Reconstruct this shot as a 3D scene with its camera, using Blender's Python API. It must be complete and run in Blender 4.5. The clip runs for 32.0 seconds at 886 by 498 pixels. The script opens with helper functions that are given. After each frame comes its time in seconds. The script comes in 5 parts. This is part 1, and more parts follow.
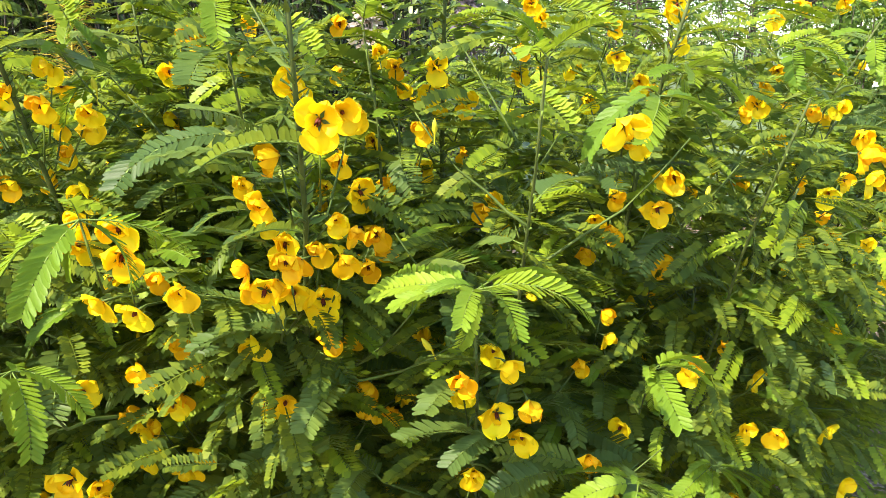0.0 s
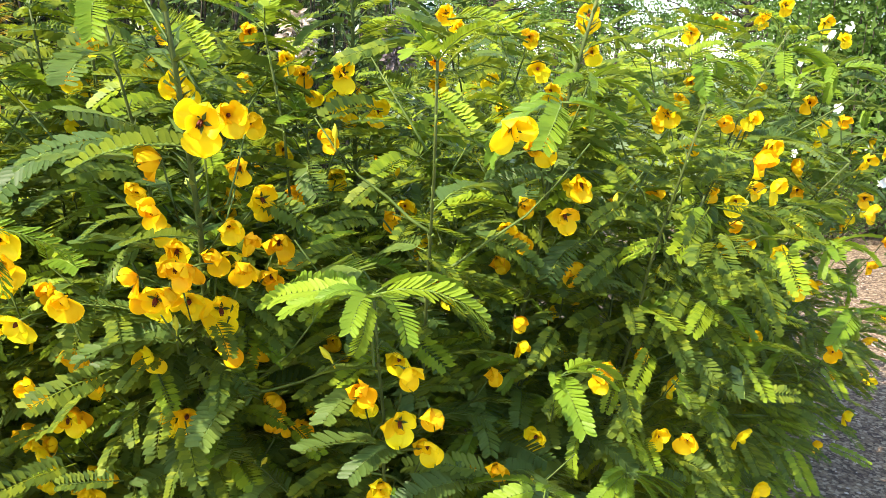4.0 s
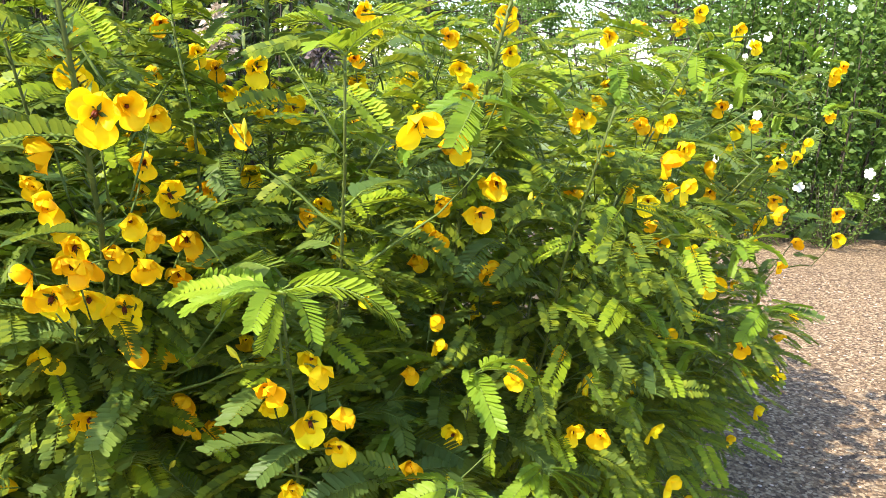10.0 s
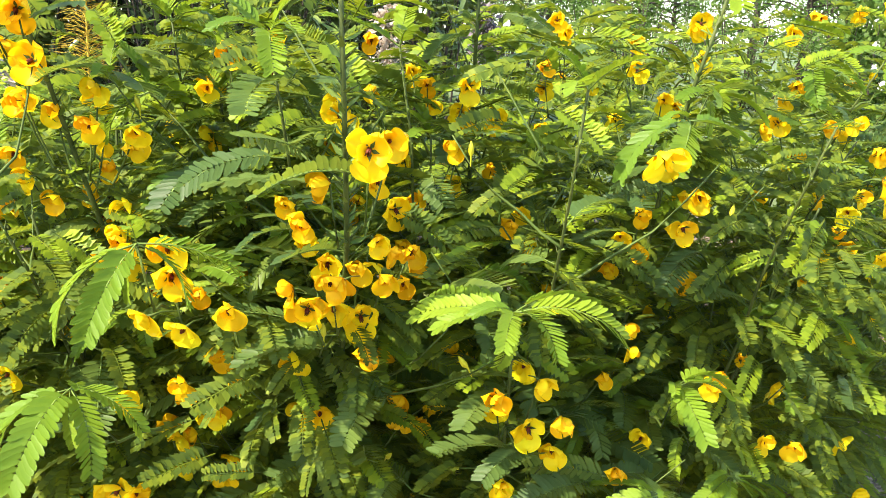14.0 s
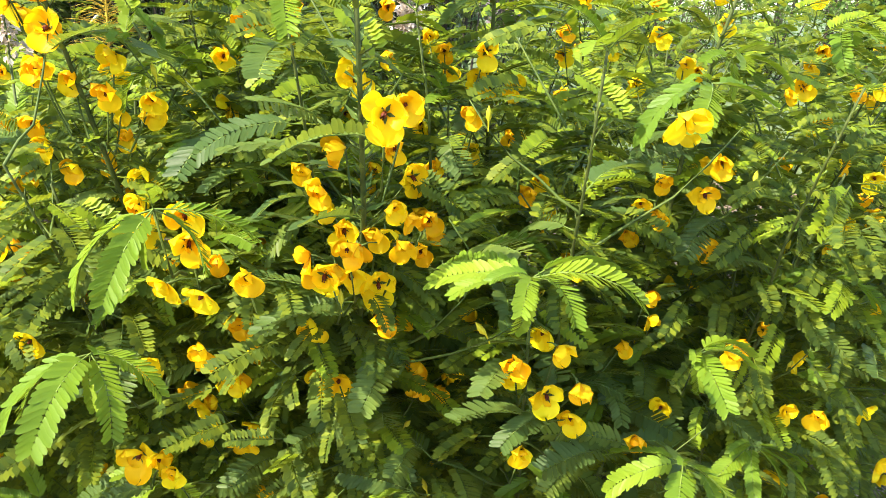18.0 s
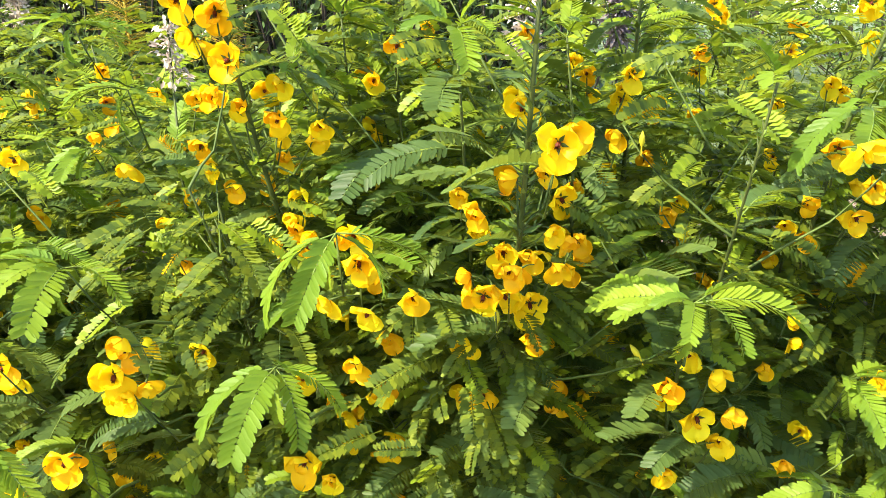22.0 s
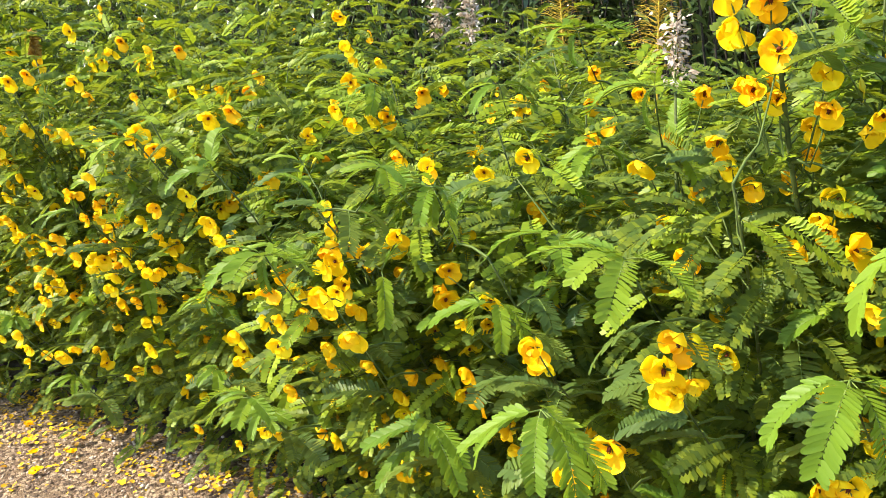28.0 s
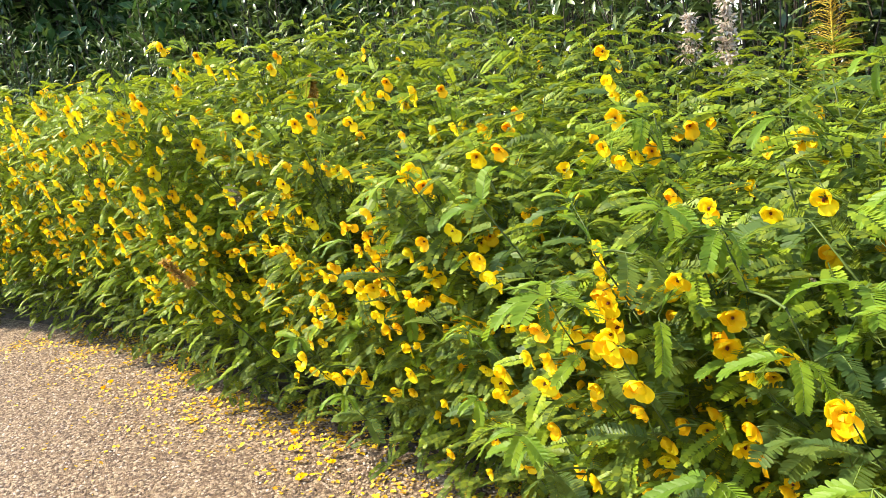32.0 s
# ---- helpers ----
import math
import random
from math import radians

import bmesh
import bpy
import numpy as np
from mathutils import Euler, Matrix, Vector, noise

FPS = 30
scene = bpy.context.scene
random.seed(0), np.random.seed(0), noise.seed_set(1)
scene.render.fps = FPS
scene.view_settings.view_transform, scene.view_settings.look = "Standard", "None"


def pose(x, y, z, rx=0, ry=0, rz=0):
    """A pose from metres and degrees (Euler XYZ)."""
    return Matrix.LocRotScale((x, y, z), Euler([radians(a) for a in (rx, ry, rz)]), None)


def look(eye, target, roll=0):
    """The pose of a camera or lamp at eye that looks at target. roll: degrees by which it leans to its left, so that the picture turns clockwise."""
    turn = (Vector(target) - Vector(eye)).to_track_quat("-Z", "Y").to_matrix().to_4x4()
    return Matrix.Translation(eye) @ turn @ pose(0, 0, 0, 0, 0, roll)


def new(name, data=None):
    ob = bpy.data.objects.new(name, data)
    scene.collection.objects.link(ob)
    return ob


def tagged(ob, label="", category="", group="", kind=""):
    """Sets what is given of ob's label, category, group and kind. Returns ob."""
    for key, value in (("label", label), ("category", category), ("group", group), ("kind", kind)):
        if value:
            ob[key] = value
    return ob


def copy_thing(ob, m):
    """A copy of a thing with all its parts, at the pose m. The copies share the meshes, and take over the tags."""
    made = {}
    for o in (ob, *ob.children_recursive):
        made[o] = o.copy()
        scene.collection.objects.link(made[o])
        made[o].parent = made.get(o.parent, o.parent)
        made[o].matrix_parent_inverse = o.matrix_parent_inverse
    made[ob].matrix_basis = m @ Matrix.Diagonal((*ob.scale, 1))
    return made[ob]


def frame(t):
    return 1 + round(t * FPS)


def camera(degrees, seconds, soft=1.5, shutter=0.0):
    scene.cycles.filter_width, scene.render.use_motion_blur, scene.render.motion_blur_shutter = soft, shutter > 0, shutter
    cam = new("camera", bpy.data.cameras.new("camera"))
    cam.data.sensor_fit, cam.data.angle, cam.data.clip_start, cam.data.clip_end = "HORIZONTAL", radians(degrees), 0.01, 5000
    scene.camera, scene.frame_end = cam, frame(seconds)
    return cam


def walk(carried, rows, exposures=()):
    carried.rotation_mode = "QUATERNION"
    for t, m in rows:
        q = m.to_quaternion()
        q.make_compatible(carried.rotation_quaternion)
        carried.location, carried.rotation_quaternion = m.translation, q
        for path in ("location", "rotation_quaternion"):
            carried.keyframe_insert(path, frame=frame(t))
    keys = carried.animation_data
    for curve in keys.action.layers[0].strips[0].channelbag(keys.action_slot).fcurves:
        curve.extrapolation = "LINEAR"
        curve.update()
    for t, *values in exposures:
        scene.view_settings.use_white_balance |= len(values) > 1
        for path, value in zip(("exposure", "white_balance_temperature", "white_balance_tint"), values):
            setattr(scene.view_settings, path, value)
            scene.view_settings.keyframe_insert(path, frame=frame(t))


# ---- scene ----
cam = camera(58.21, 32.0, soft=0.75)
PATH = [
    (0, (0.0000, 0.0001, 1.1100), (0.0002, 1.9369, 0.6113), 0.95),
    (0.5, (0.0094, -0.0006, 1.1102), (0.0476, 1.9372, 0.6169), 1.20),
    (1, (0.0184, 0.0005, 1.1091), (0.0798, 1.9388, 0.6202), 1.32),
    (1.5, (0.0264, 0.0021, 1.1081), (0.1009, 1.9413, 0.6248), 1.26),
    (2, (0.0323, 0.0027, 1.1061), (0.1259, 1.9423, 0.6272), 1.32),
    (2.5, (0.0378, 0.0014, 1.1046), (0.1500, 1.9425, 0.6360), 1.47),
    (3, (0.0443, 0.0015, 1.1021), (0.1571, 1.9439, 0.6391), 1.37),
    (3.5, (0.0499, 0.0042, 1.1001), (0.1658, 1.9478, 0.6428), 1.33),
    (5.5, (0.0604, 0.0047, 1.0922), (0.1728, 1.9498, 0.6404), 1.35),
    (6, (0.0577, 0.0057, 1.0910), (0.1759, 1.9502, 0.6382), 1.40),
    (6.5, (0.0677, 0.0058, 1.0927), (0.2190, 1.9482, 0.6407), 1.62),
    (7, (0.0800, 0.0089, 1.0895), (0.2966, 1.9470, 0.6457), 1.78),
    (7.5, (0.0913, 0.0117, 1.0870), (0.3494, 1.9457, 0.6478), 2.04),
    (8, (0.0957, 0.0092, 1.0878), (0.3561, 1.9429, 0.6486), 2.12),
    (8.5, (0.0942, 0.0064, 1.0895), (0.3621, 1.9386, 0.6478), 2.20),
    (9, (0.0926, 0.0062, 1.0922), (0.3640, 1.9376, 0.6494), 2.30),
    (9.5, (0.0886, 0.0058, 1.0926), (0.3674, 1.9364, 0.6508), 2.30),
    (10, (0.0778, 0.0047, 1.0932), (0.3559, 1.9349, 0.6495), 2.50),
    (10.5, (0.0622, 0.0023, 1.0984), (0.3255, 1.9332, 0.6487), 2.53),
    (11, (0.0402, 0.0007, 1.1046), (0.2727, 1.9325, 0.6420), 2.54),
    (11.5, (0.0210, -0.0036, 1.1136), (0.2137, 1.9285, 0.6340), 2.44),
    (12, (0.0050, -0.0078, 1.1240), (0.1505, 1.9240, 0.6270), 2.35),
    (12.5, (-0.0088, -0.0077, 1.1319), (0.0830, 1.9246, 0.6241), 2.03),
    (13, (-0.0184, -0.0095, 1.1348), (0.0480, 1.9223, 0.6212), 1.93),
    (13.5, (-0.0310, -0.0133, 1.1396), (0.0014, 1.9186, 0.6231), 1.72),
    (14, (-0.0396, -0.0161, 1.1441), (-0.0361, 1.9152, 0.6247), 1.60),
    (14.5, (-0.0471, -0.0198, 1.1497), (-0.0660, 1.9084, 0.6190), 1.43),
    (16.5, (-0.0425, -0.0207, 1.1516), (-0.0776, 1.9031, 0.6059), 1.31),
    (17, (-0.0411, -0.0178, 1.1462), (-0.0788, 1.9043, 0.5950), 1.22),
    (17.5, (-0.0378, -0.0132, 1.1364), (-0.0812, 1.9018, 0.5612), 1.02),
    (18, (-0.0357, -0.0128, 1.1334), (-0.0834, 1.9007, 0.5536), 0.96),
    (18.5, (-0.0356, -0.0144, 1.1344), (-0.0825, 1.9015, 0.5624), 1.00),
    (19, (-0.0368, -0.0143, 1.1359), (-0.0857, 1.9026, 0.5674), 0.91),
    (19.5, (-0.0377, -0.0135, 1.1350), (-0.0869, 1.9037, 0.5677), 0.88),
    (20, (-0.0412, -0.0123, 1.1329), (-0.0990, 1.9046, 0.5654), 0.80),
    (20.5, (-0.0523, -0.0137, 1.1349), (-0.1260, 1.9029, 0.5681), 0.65),
    (21, (-0.0715, -0.0210, 1.1444), (-0.1657, 1.8924, 0.5698), 0.53),
    (21.5, (-0.0916, -0.0294, 1.1519), (-0.2481, 1.8797, 0.5767), 0.48),
    (22, (-0.1149, -0.0385, 1.1571), (-0.3588, 1.8631, 0.5875), -0.03),
    (22.5, (-0.1252, -0.0397, 1.1585), (-0.4273, 1.8575, 0.6023), -0.45),
    (23, (-0.1397, -0.0424, 1.1611), (-0.5130, 1.8410, 0.6011), -0.95),
    (23.5, (-0.1587, -0.0480, 1.1683), (-0.5530, 1.8311, 0.6085), -0.94),
    (24, (-0.1792, -0.0547, 1.1729), (-0.6172, 1.8127, 0.6064), -1.37),
    (24.5, (-0.1952, -0.0549, 1.1751), (-0.6884, 1.7995, 0.6112), -1.96),
    (25, (-0.2128, -0.0573, 1.1774), (-0.7865, 1.7712, 0.6050), -2.60),
    (25.5, (-0.2238, -0.0582, 1.1737), (-0.8694, 1.7466, 0.6029), -2.95),
    (27.5, (-0.2714, -0.0800, 1.1508), (-1.2652, 1.5757, 0.6303), -4.32),
    (28, (-0.2826, -0.0791, 1.1475), (-1.3758, 1.5143, 0.6319), -4.70),
    (28.5, (-0.2942, -0.0844, 1.1464), (-1.4404, 1.4758, 0.6445), -4.96),
    (29, (-0.2927, -0.0889, 1.1498), (-1.4766, 1.4490, 0.6667), -4.75),
    (29.5, (-0.2976, -0.0900, 1.1530), (-1.5223, 1.4169, 0.6740), -4.99),
    (30, (-0.3072, -0.0978, 1.1600), (-1.6127, 1.3444, 0.6956), -5.71),
    (30.5, (-0.3117, -0.1032, 1.1673), (-1.6489, 1.3145, 0.7178), -5.93),
    (31, (-0.3201, -0.1063, 1.1699), (-1.7010, 1.2727, 0.7323), -6.26),
    (31.5, (-0.3321, -0.1099, 1.1723), (-1.7886, 1.1923, 0.7446), -6.64),
    (32, (-0.3412, -0.1169, 1.1772), (-1.8562, 1.1256, 0.7758), -7.10),
]
walk(cam, [(t, look(eye, target, roll)) for t, eye, target, roll in PATH], exposures=((0.0, 2.20), (14.0, 2.22), (20.0, 2.30), (24.0, 2.17), (28.0, 2.03), (32.0, 2.06)))

# ---- world and sun ----
SUN_AZ, SUN_EL = 234.0, 48.5          # degrees: where the sun stands, clockwise from +y
world = bpy.data.worlds.new("sky")
scene.world = world
world.use_nodes = True
wn = world.node_tree.nodes
sky = wn.new("ShaderNodeTexSky")
sky.sky_type, sky.sun_disc = "NISHITA", False
sky.sun_elevation, sky.sun_rotation = radians(SUN_EL), radians(SUN_AZ)
sky.ozone_density, sky.air_density, sky.dust_density = 1.0, 1.0, 0.8
world.node_tree.links.new(sky.outputs[0], wn["Background"].inputs[0])
wn["Background"].inputs[1].default_value = 0.15
sun_way = Vector((math.sin(radians(SUN_AZ)) * math.cos(radians(SUN_EL)), math.cos(radians(SUN_AZ)) * math.cos(radians(SUN_EL)), math.sin(radians(SUN_EL))))
sun = new("sun", bpy.data.lights.new("sun", "SUN"))
sun.data.energy, sun.data.angle, sun.data.color = 3.3, radians(0.53), (1.0, 0.905, 0.70)
sun.matrix_world = look(sun_way * 30, (0, 0, 0))

# ---- materials ----


def material(name, rough=0.6):
    m = bpy.data.materials.new(name)
    m.use_nodes = True
    n, l = m.node_tree.nodes, m.node_tree.links
    b = n["Principled BSDF"]
    b.inputs["Roughness"].default_value = rough
    return m, n, l, b


def node(n, kind, **values):
    made = n.new(kind)
    for key, value in values.items():
        made.inputs[key].default_value = value
    return made


def ramp(n, stops):
    r = n.new("ShaderNodeValToRGB")
    while len(r.color_ramp.elements) < len(stops):
        r.color_ramp.elements.new(0.5)
    for e, (p, c) in zip(r.color_ramp.elements, stops):
        e.position, e.color = p, (*c, 1)
    return r


def foliage_material(name, dark, mid, light, through_colour, rough=0.42, share=0.4, island=False, veins=140, gloss=0.16, claw=None):
    """A thin leaf: glossy skin, colour that varies from leaf to leaf and along it, light passing through."""
    m, n, l, b = material(name, rough)
    info = n.new("ShaderNodeNewGeometry" if island else "ShaderNodeObjectInfo")
    place = n.new("ShaderNodeTexCoord")
    spots = node(n, "ShaderNodeTexNoise", Scale=28.0, Detail=3.0)
    l.new(place.outputs["Object"], spots.inputs["Vector"])
    mixed = n.new("ShaderNodeMath")
    mixed.operation = "MULTIPLY_ADD"
    l.new(spots.outputs[0], mixed.inputs[0])
    mixed.inputs[1].default_value = 0.55
    less = n.new("ShaderNodeMath")
    less.operation = "MULTIPLY_ADD"
    l.new(info.outputs["Random Per Island" if island else "Random"], less.inputs[0])
    less.inputs[1].default_value, less.inputs[2].default_value = 0.8, -0.17
    l.new(less.outputs[0], mixed.inputs[2])
    colours = ramp(n, [(0.05, dark), (0.5, mid), (0.95, light)])
    l.new(mixed.outputs[0], colours.inputs[0])
    skin = colours.outputs[0]
    if claw:
        # a red mark where the petal joins the flower
        reach = n.new("ShaderNodeVectorMath")
        reach.operation = "LENGTH"
        l.new(place.outputs["Object"], reach.inputs[0])
        mark = ramp(n, [(0.0016, (1, 1, 1)), (0.0046, (0, 0, 0))])
        l.new(reach.outputs["Value"], mark.inputs[0])
        stained = n.new("ShaderNodeMix")
        stained.data_type = "RGBA"
        l.new(mark.outputs[0], stained.inputs["Factor"])
        l.new(colours.outputs[0], stained.inputs["A"])
        stained.inputs["B"].default_value = (*claw, 1)
        skin = stained.outputs["Result"]
    l.new(skin, b.inputs["Base Color"])
    grain = node(n, "ShaderNodeTexNoise", Scale=veins * 4.0, Detail=2.0)
    l.new(place.outputs["Object"], grain.inputs["Vector"])
    bump = node(n, "ShaderNodeBump", Strength=0.25, Distance=0.0006)
    l.new(grain.outputs[0], bump.inputs["Height"])
    l.new(bump.outputs[0], b.inputs["Normal"])
    b.inputs["Specular IOR Level"].default_value = gloss
    glow = node(n, "ShaderNodeBsdfTranslucent")
    tint = n.new("ShaderNodeMix")
    tint.data_type, tint.blend_type = "RGBA", "MIX"
    tint.inputs["Factor"].default_value = 0.35
    l.new(skin, tint.inputs["A"])
    tint.inputs["B"].default_value = (*through_colour, 1)
    l.new(tint.outputs["Result"], glow.inputs[0])
    mix = n.new("ShaderNodeMixShader")
    mix.inputs[0].default_value = share
    l.new(b.outputs[0], mix.inputs[1])
    l.new(glow.outputs[0], mix.inputs[2])
    l.new(mix.outputs[0], n["Material Output"].inputs["Surface"])
    return m


LEAF = foliage_material("pea_leaf", (0.049, 0.092, 0.029), (0.088, 0.140, 0.032), (0.156, 0.206, 0.033), (0.38, 0.45, 0.019), share=0.45)
LEAF_MASS = foliage_material("pea_leaf_mass", (0.050, 0.090, 0.020), (0.104, 0.150, 0.021), (0.212, 0.250, 0.021), (0.42, 0.45, 0.013), share=0.45, island=True, rough=0.48, gloss=0.12)
YOUNG = foliage_material("young_leaf", (0.100, 0.180, 0.019), (0.150, 0.240, 0.021), (0.225, 0.305, 0.023), (0.38, 0.46, 0.014), share=0.44)
PETAL = foliage_material("petal", (0.91, 0.53, 0.004), (0.93, 0.68, 0.006), (0.95, 0.80, 0.012), (0.97, 0.46, 0.002), rough=0.5, share=0.36, claw=(0.34, 0.05, 0.008))
# More orange petal: fading flowers, and the tint of shaded ones put into colour.
OLD_SHADED_PETAL = foliage_material("fading_petal", (0.89, 0.45, 0.004), (0.91, 0.56, 0.005), (0.94, 0.69, 0.008), (0.96, 0.42, 0.002), rough=0.55, share=0.36, claw=(0.34, 0.05, 0.008))
BUD = foliage_material("bud", (0.45, 0.42, 0.03), (0.6, 0.52, 0.03), (0.7, 0.58, 0.03), (0.7, 0.6, 0.03), share=0.25)
DRY_PETAL = foliage_material("fallen_petal", (0.42, 0.22, 0.03), (0.76, 0.46, 0.02), (0.90, 0.66, 0.03), (0.85, 0.5, 0.01), share=0.2, island=True)
SHRUB = foliage_material("laurel_leaf", (0.032, 0.055, 0.014), (0.075, 0.11, 0.025), (0.15, 0.19, 0.045), (0.1, 0.2, 0.02), rough=0.3, share=0.15, island=True, gloss=0.5)
TREE = foliage_material("tree_leaf", (0.02, 0.045, 0.012), (0.035, 0.075, 0.02), (0.06, 0.115, 0.03), (0.1, 0.2, 0.02), share=0.2, island=True)
BUSH = foliage_material("rose_bush_leaf", (0.045, 0.085, 0.018), (0.078, 0.135, 0.026), (0.13, 0.20, 0.038), (0.2, 0.34, 0.03), share=0.35, island=True)
WHITE = foliage_material("white_petal", (0.72, 0.72, 0.68), (0.8, 0.8, 0.77), (0.85, 0.85, 0.82), (0.85, 0.85, 0.8), share=0.3, island=True)
PLUME = foliage_material("dry_plume", (0.26, 0.19, 0.14), (0.48, 0.38, 0.30), (0.72, 0.64, 0.54), (0.7, 0.6, 0.5), share=0.25, island=True)
MAUVE = foliage_material("mauve_floret", (0.09, 0.07, 0.08), (0.16, 0.125, 0.14), (0.26, 0.21, 0.23), (0.2, 0.16, 0.18), share=0.2, island=True)
RUST = foliage_material("withered_leaf", (0.24, 0.12, 0.03), (0.40, 0.22, 0.04), (0.55, 0.36, 0.07), (0.5, 0.2, 0.02), share=0.3, island=True)
AMBER = foliage_material("amber_needle", (0.36, 0.22, 0.03), (0.55, 0.38, 0.045), (0.66, 0.52, 0.08), (0.7, 0.52, 0.05), share=0.4, island=True)


def stem_material(name, low, high, rough=0.55):
    m, n, l, b = material(name, rough)
    place = n.new("ShaderNodeTexCoord")
    spots = node(n, "ShaderNodeTexNoise", Scale=60.0, Detail=4.0)
    l.new(place.outputs["Object"], spots.inputs["Vector"])
    colours = ramp(n, [(0.3, low), (0.7, high)])
    l.new(spots.outputs[0], colours.inputs[0])
    l.new(colours.outputs[0], b.inputs["Base Color"])
    b.inputs["Specular IOR Level"].default_value = 0.2
    bump = node(n, "ShaderNodeBump", Strength=0.4, Distance=0.001)
    l.new(spots.outputs[0], bump.inputs["Height"])
    l.new(bump.outputs[0], b.inputs["Normal"])
    return m


STEM = stem_material("pea_stem", (0.040, 0.058, 0.013), (0.085, 0.105, 0.024))
TWIG = stem_material("young_stem", (0.046, 0.072, 0.013), (0.088, 0.120, 0.021))
RIB = stem_material("leaf_stalk", (0.09, 0.145, 0.024), (0.16, 0.21, 0.038))
ANTHER = stem_material("anther", (0.055, 0.008, 0.006), (0.16, 0.035, 0.012))
BARK = stem_material("bark", (0.030, 0.024, 0.018), (0.075, 0.058, 0.042), 0.85)


def gravel_material():
    m, n, l, b = material("gravel", 0.85)
    place = n.new("ShaderNodeTexCoord")
    cells = node(n, "ShaderNodeTexVoronoi", Scale=90.0, Randomness=1.0)
    fine = node(n, "ShaderNodeTexVoronoi", Scale=260.0)
    broad = node(n, "ShaderNodeTexNoise", Scale=1.6, Detail=5.0)
    for t in (cells, fine, broad):
        l.new(place.outputs["Object"], t.inputs["Vector"])
    grey = n.new("ShaderNodeSeparateColor")
    l.new(cells.outputs["Color"], grey.inputs[0])
    colours = ramp(n, [(0.0, (0.105, 0.060, 0.031)), (0.3, (0.25, 0.157, 0.086)), (0.65, (0.41, 0.285, 0.168)), (1.0, (0.64, 0.50, 0.335))])
    l.new(grey.outputs[0], colours.inputs[0])
    edge = ramp(n, [(0.0, (1, 1, 1)), (0.55, (0.85, 0.82, 0.8)), (1.0, (0.38, 0.33, 0.3))])
    wide = n.new("ShaderNodeMath")
    wide.operation = "MULTIPLY"
    l.new(cells.outputs["Distance"], wide.inputs[0])
    wide.inputs[1].default_value = 1.25
    l.new(wide.outputs[0], edge.inputs[0])
    mixed = n.new("ShaderNodeMix")
    mixed.data_type, mixed.blend_type = "RGBA", "MULTIPLY"
    mixed.inputs["Factor"].default_value = 0.8
    l.new(colours.outputs[0], mixed.inputs["A"])
    l.new(edge.outputs[0], mixed.inputs["B"])
    patch = ramp(n, [(0.3, (0.86, 0.84, 0.82)), (0.7, (1.0, 1.0, 1.0))])
    l.new(broad.outputs[0], patch.inputs[0])
    last = n.new("ShaderNodeMix")
    last.data_type, last.blend_type = "RGBA", "MULTIPLY"
    last.inputs["Factor"].default_value = 1.0
    l.new(mixed.outputs["Result"], last.inputs["A"])
    l.new(patch.outputs[0], last.inputs["B"])
    l.new(last.outputs["Result"], b.inputs["Base Color"])
    add = n.new("ShaderNodeMath")
    add.operation = "ADD"
    l.new(cells.outputs["Distance"], add.inputs[0])
    l.new(fine.outputs["Distance"], add.inputs[1])
    bump = node(n, "ShaderNodeBump", Strength=1.0, Distance=0.011)
    bump.invert = True
    l.new(add.outputs[0], bump.inputs["Height"])
    l.new(bump.outputs[0], b.inputs["Normal"])
    return m


def earth_material(name, low, high, scale):
    m, n, l, b = material(name, 0.95)
    place = n.new("ShaderNodeTexCoord")
    a = node(n, "ShaderNodeTexNoise", Scale=scale, Detail=8.0, Roughness=0.7)
    l.new(place.outputs["Object"], a.inputs["Vector"])
    colours = ramp(n, [(0.3, low), (0.7, high)])
    l.new(a.outputs[0], colours.inputs[0])
    l.new(colours.outputs[0], b.inputs["Base Color"])
    bump = node(n, "ShaderNodeBump", Strength=0.8, Distance=0.03)
    l.new(a.outputs[0], bump.inputs["Height"])
    l.new(bump.outputs[0], b.inputs["Normal"])
    return m


GRAVEL = gravel_material()
SOIL = earth_material("soil", (0.035, 0.024, 0.016), (0.09, 0.062, 0.042), 14.0)
MEADOW = earth_material("meadow", (0.05, 0.08, 0.02), (0.12, 0.15, 0.05), 3.0)


def pebble_material():
    m, n, l, b = material("pebble", 0.8)
    info = n.new("ShaderNodeNewGeometry")
    colours = ramp(n, [(0.0, (0.11, 0.065, 0.042)), (0.35, (0.25, 0.165, 0.105)), (0.7, (0.41, 0.295, 0.20)), (1.0, (0.64, 0.53, 0.44))])
    l.new(info.outputs["Random Per Island"], colours.inputs[0])
    l.new(colours.outputs[0], b.inputs["Base Color"])
    return m


PEBBLE = pebble_material()

# ---- mesh helpers ----


class Build:
    """Gathers vertices and faces for one mesh."""

    def __init__(self):
        self.v, self.f, self.m = [], [], []

    def add(self, verts, faces, slot=0):
        base = len(self.v)
        self.v.extend(tuple(p) for p in verts)
        self.f.extend(tuple(base + i for i in f) for f in faces)
        self.m.extend([slot] * len(faces))

    def mesh(self, name, *mats, smooth=True):
        me = bpy.data.meshes.new(name)
        me.from_pydata(self.v, [], self.f)
        for m in mats:
            me.materials.append(m)
        me.polygons.foreach_set("material_index", self.m)
        me.polygons.foreach_set("use_smooth", [smooth] * len(self.f))
        me.update()
        return me


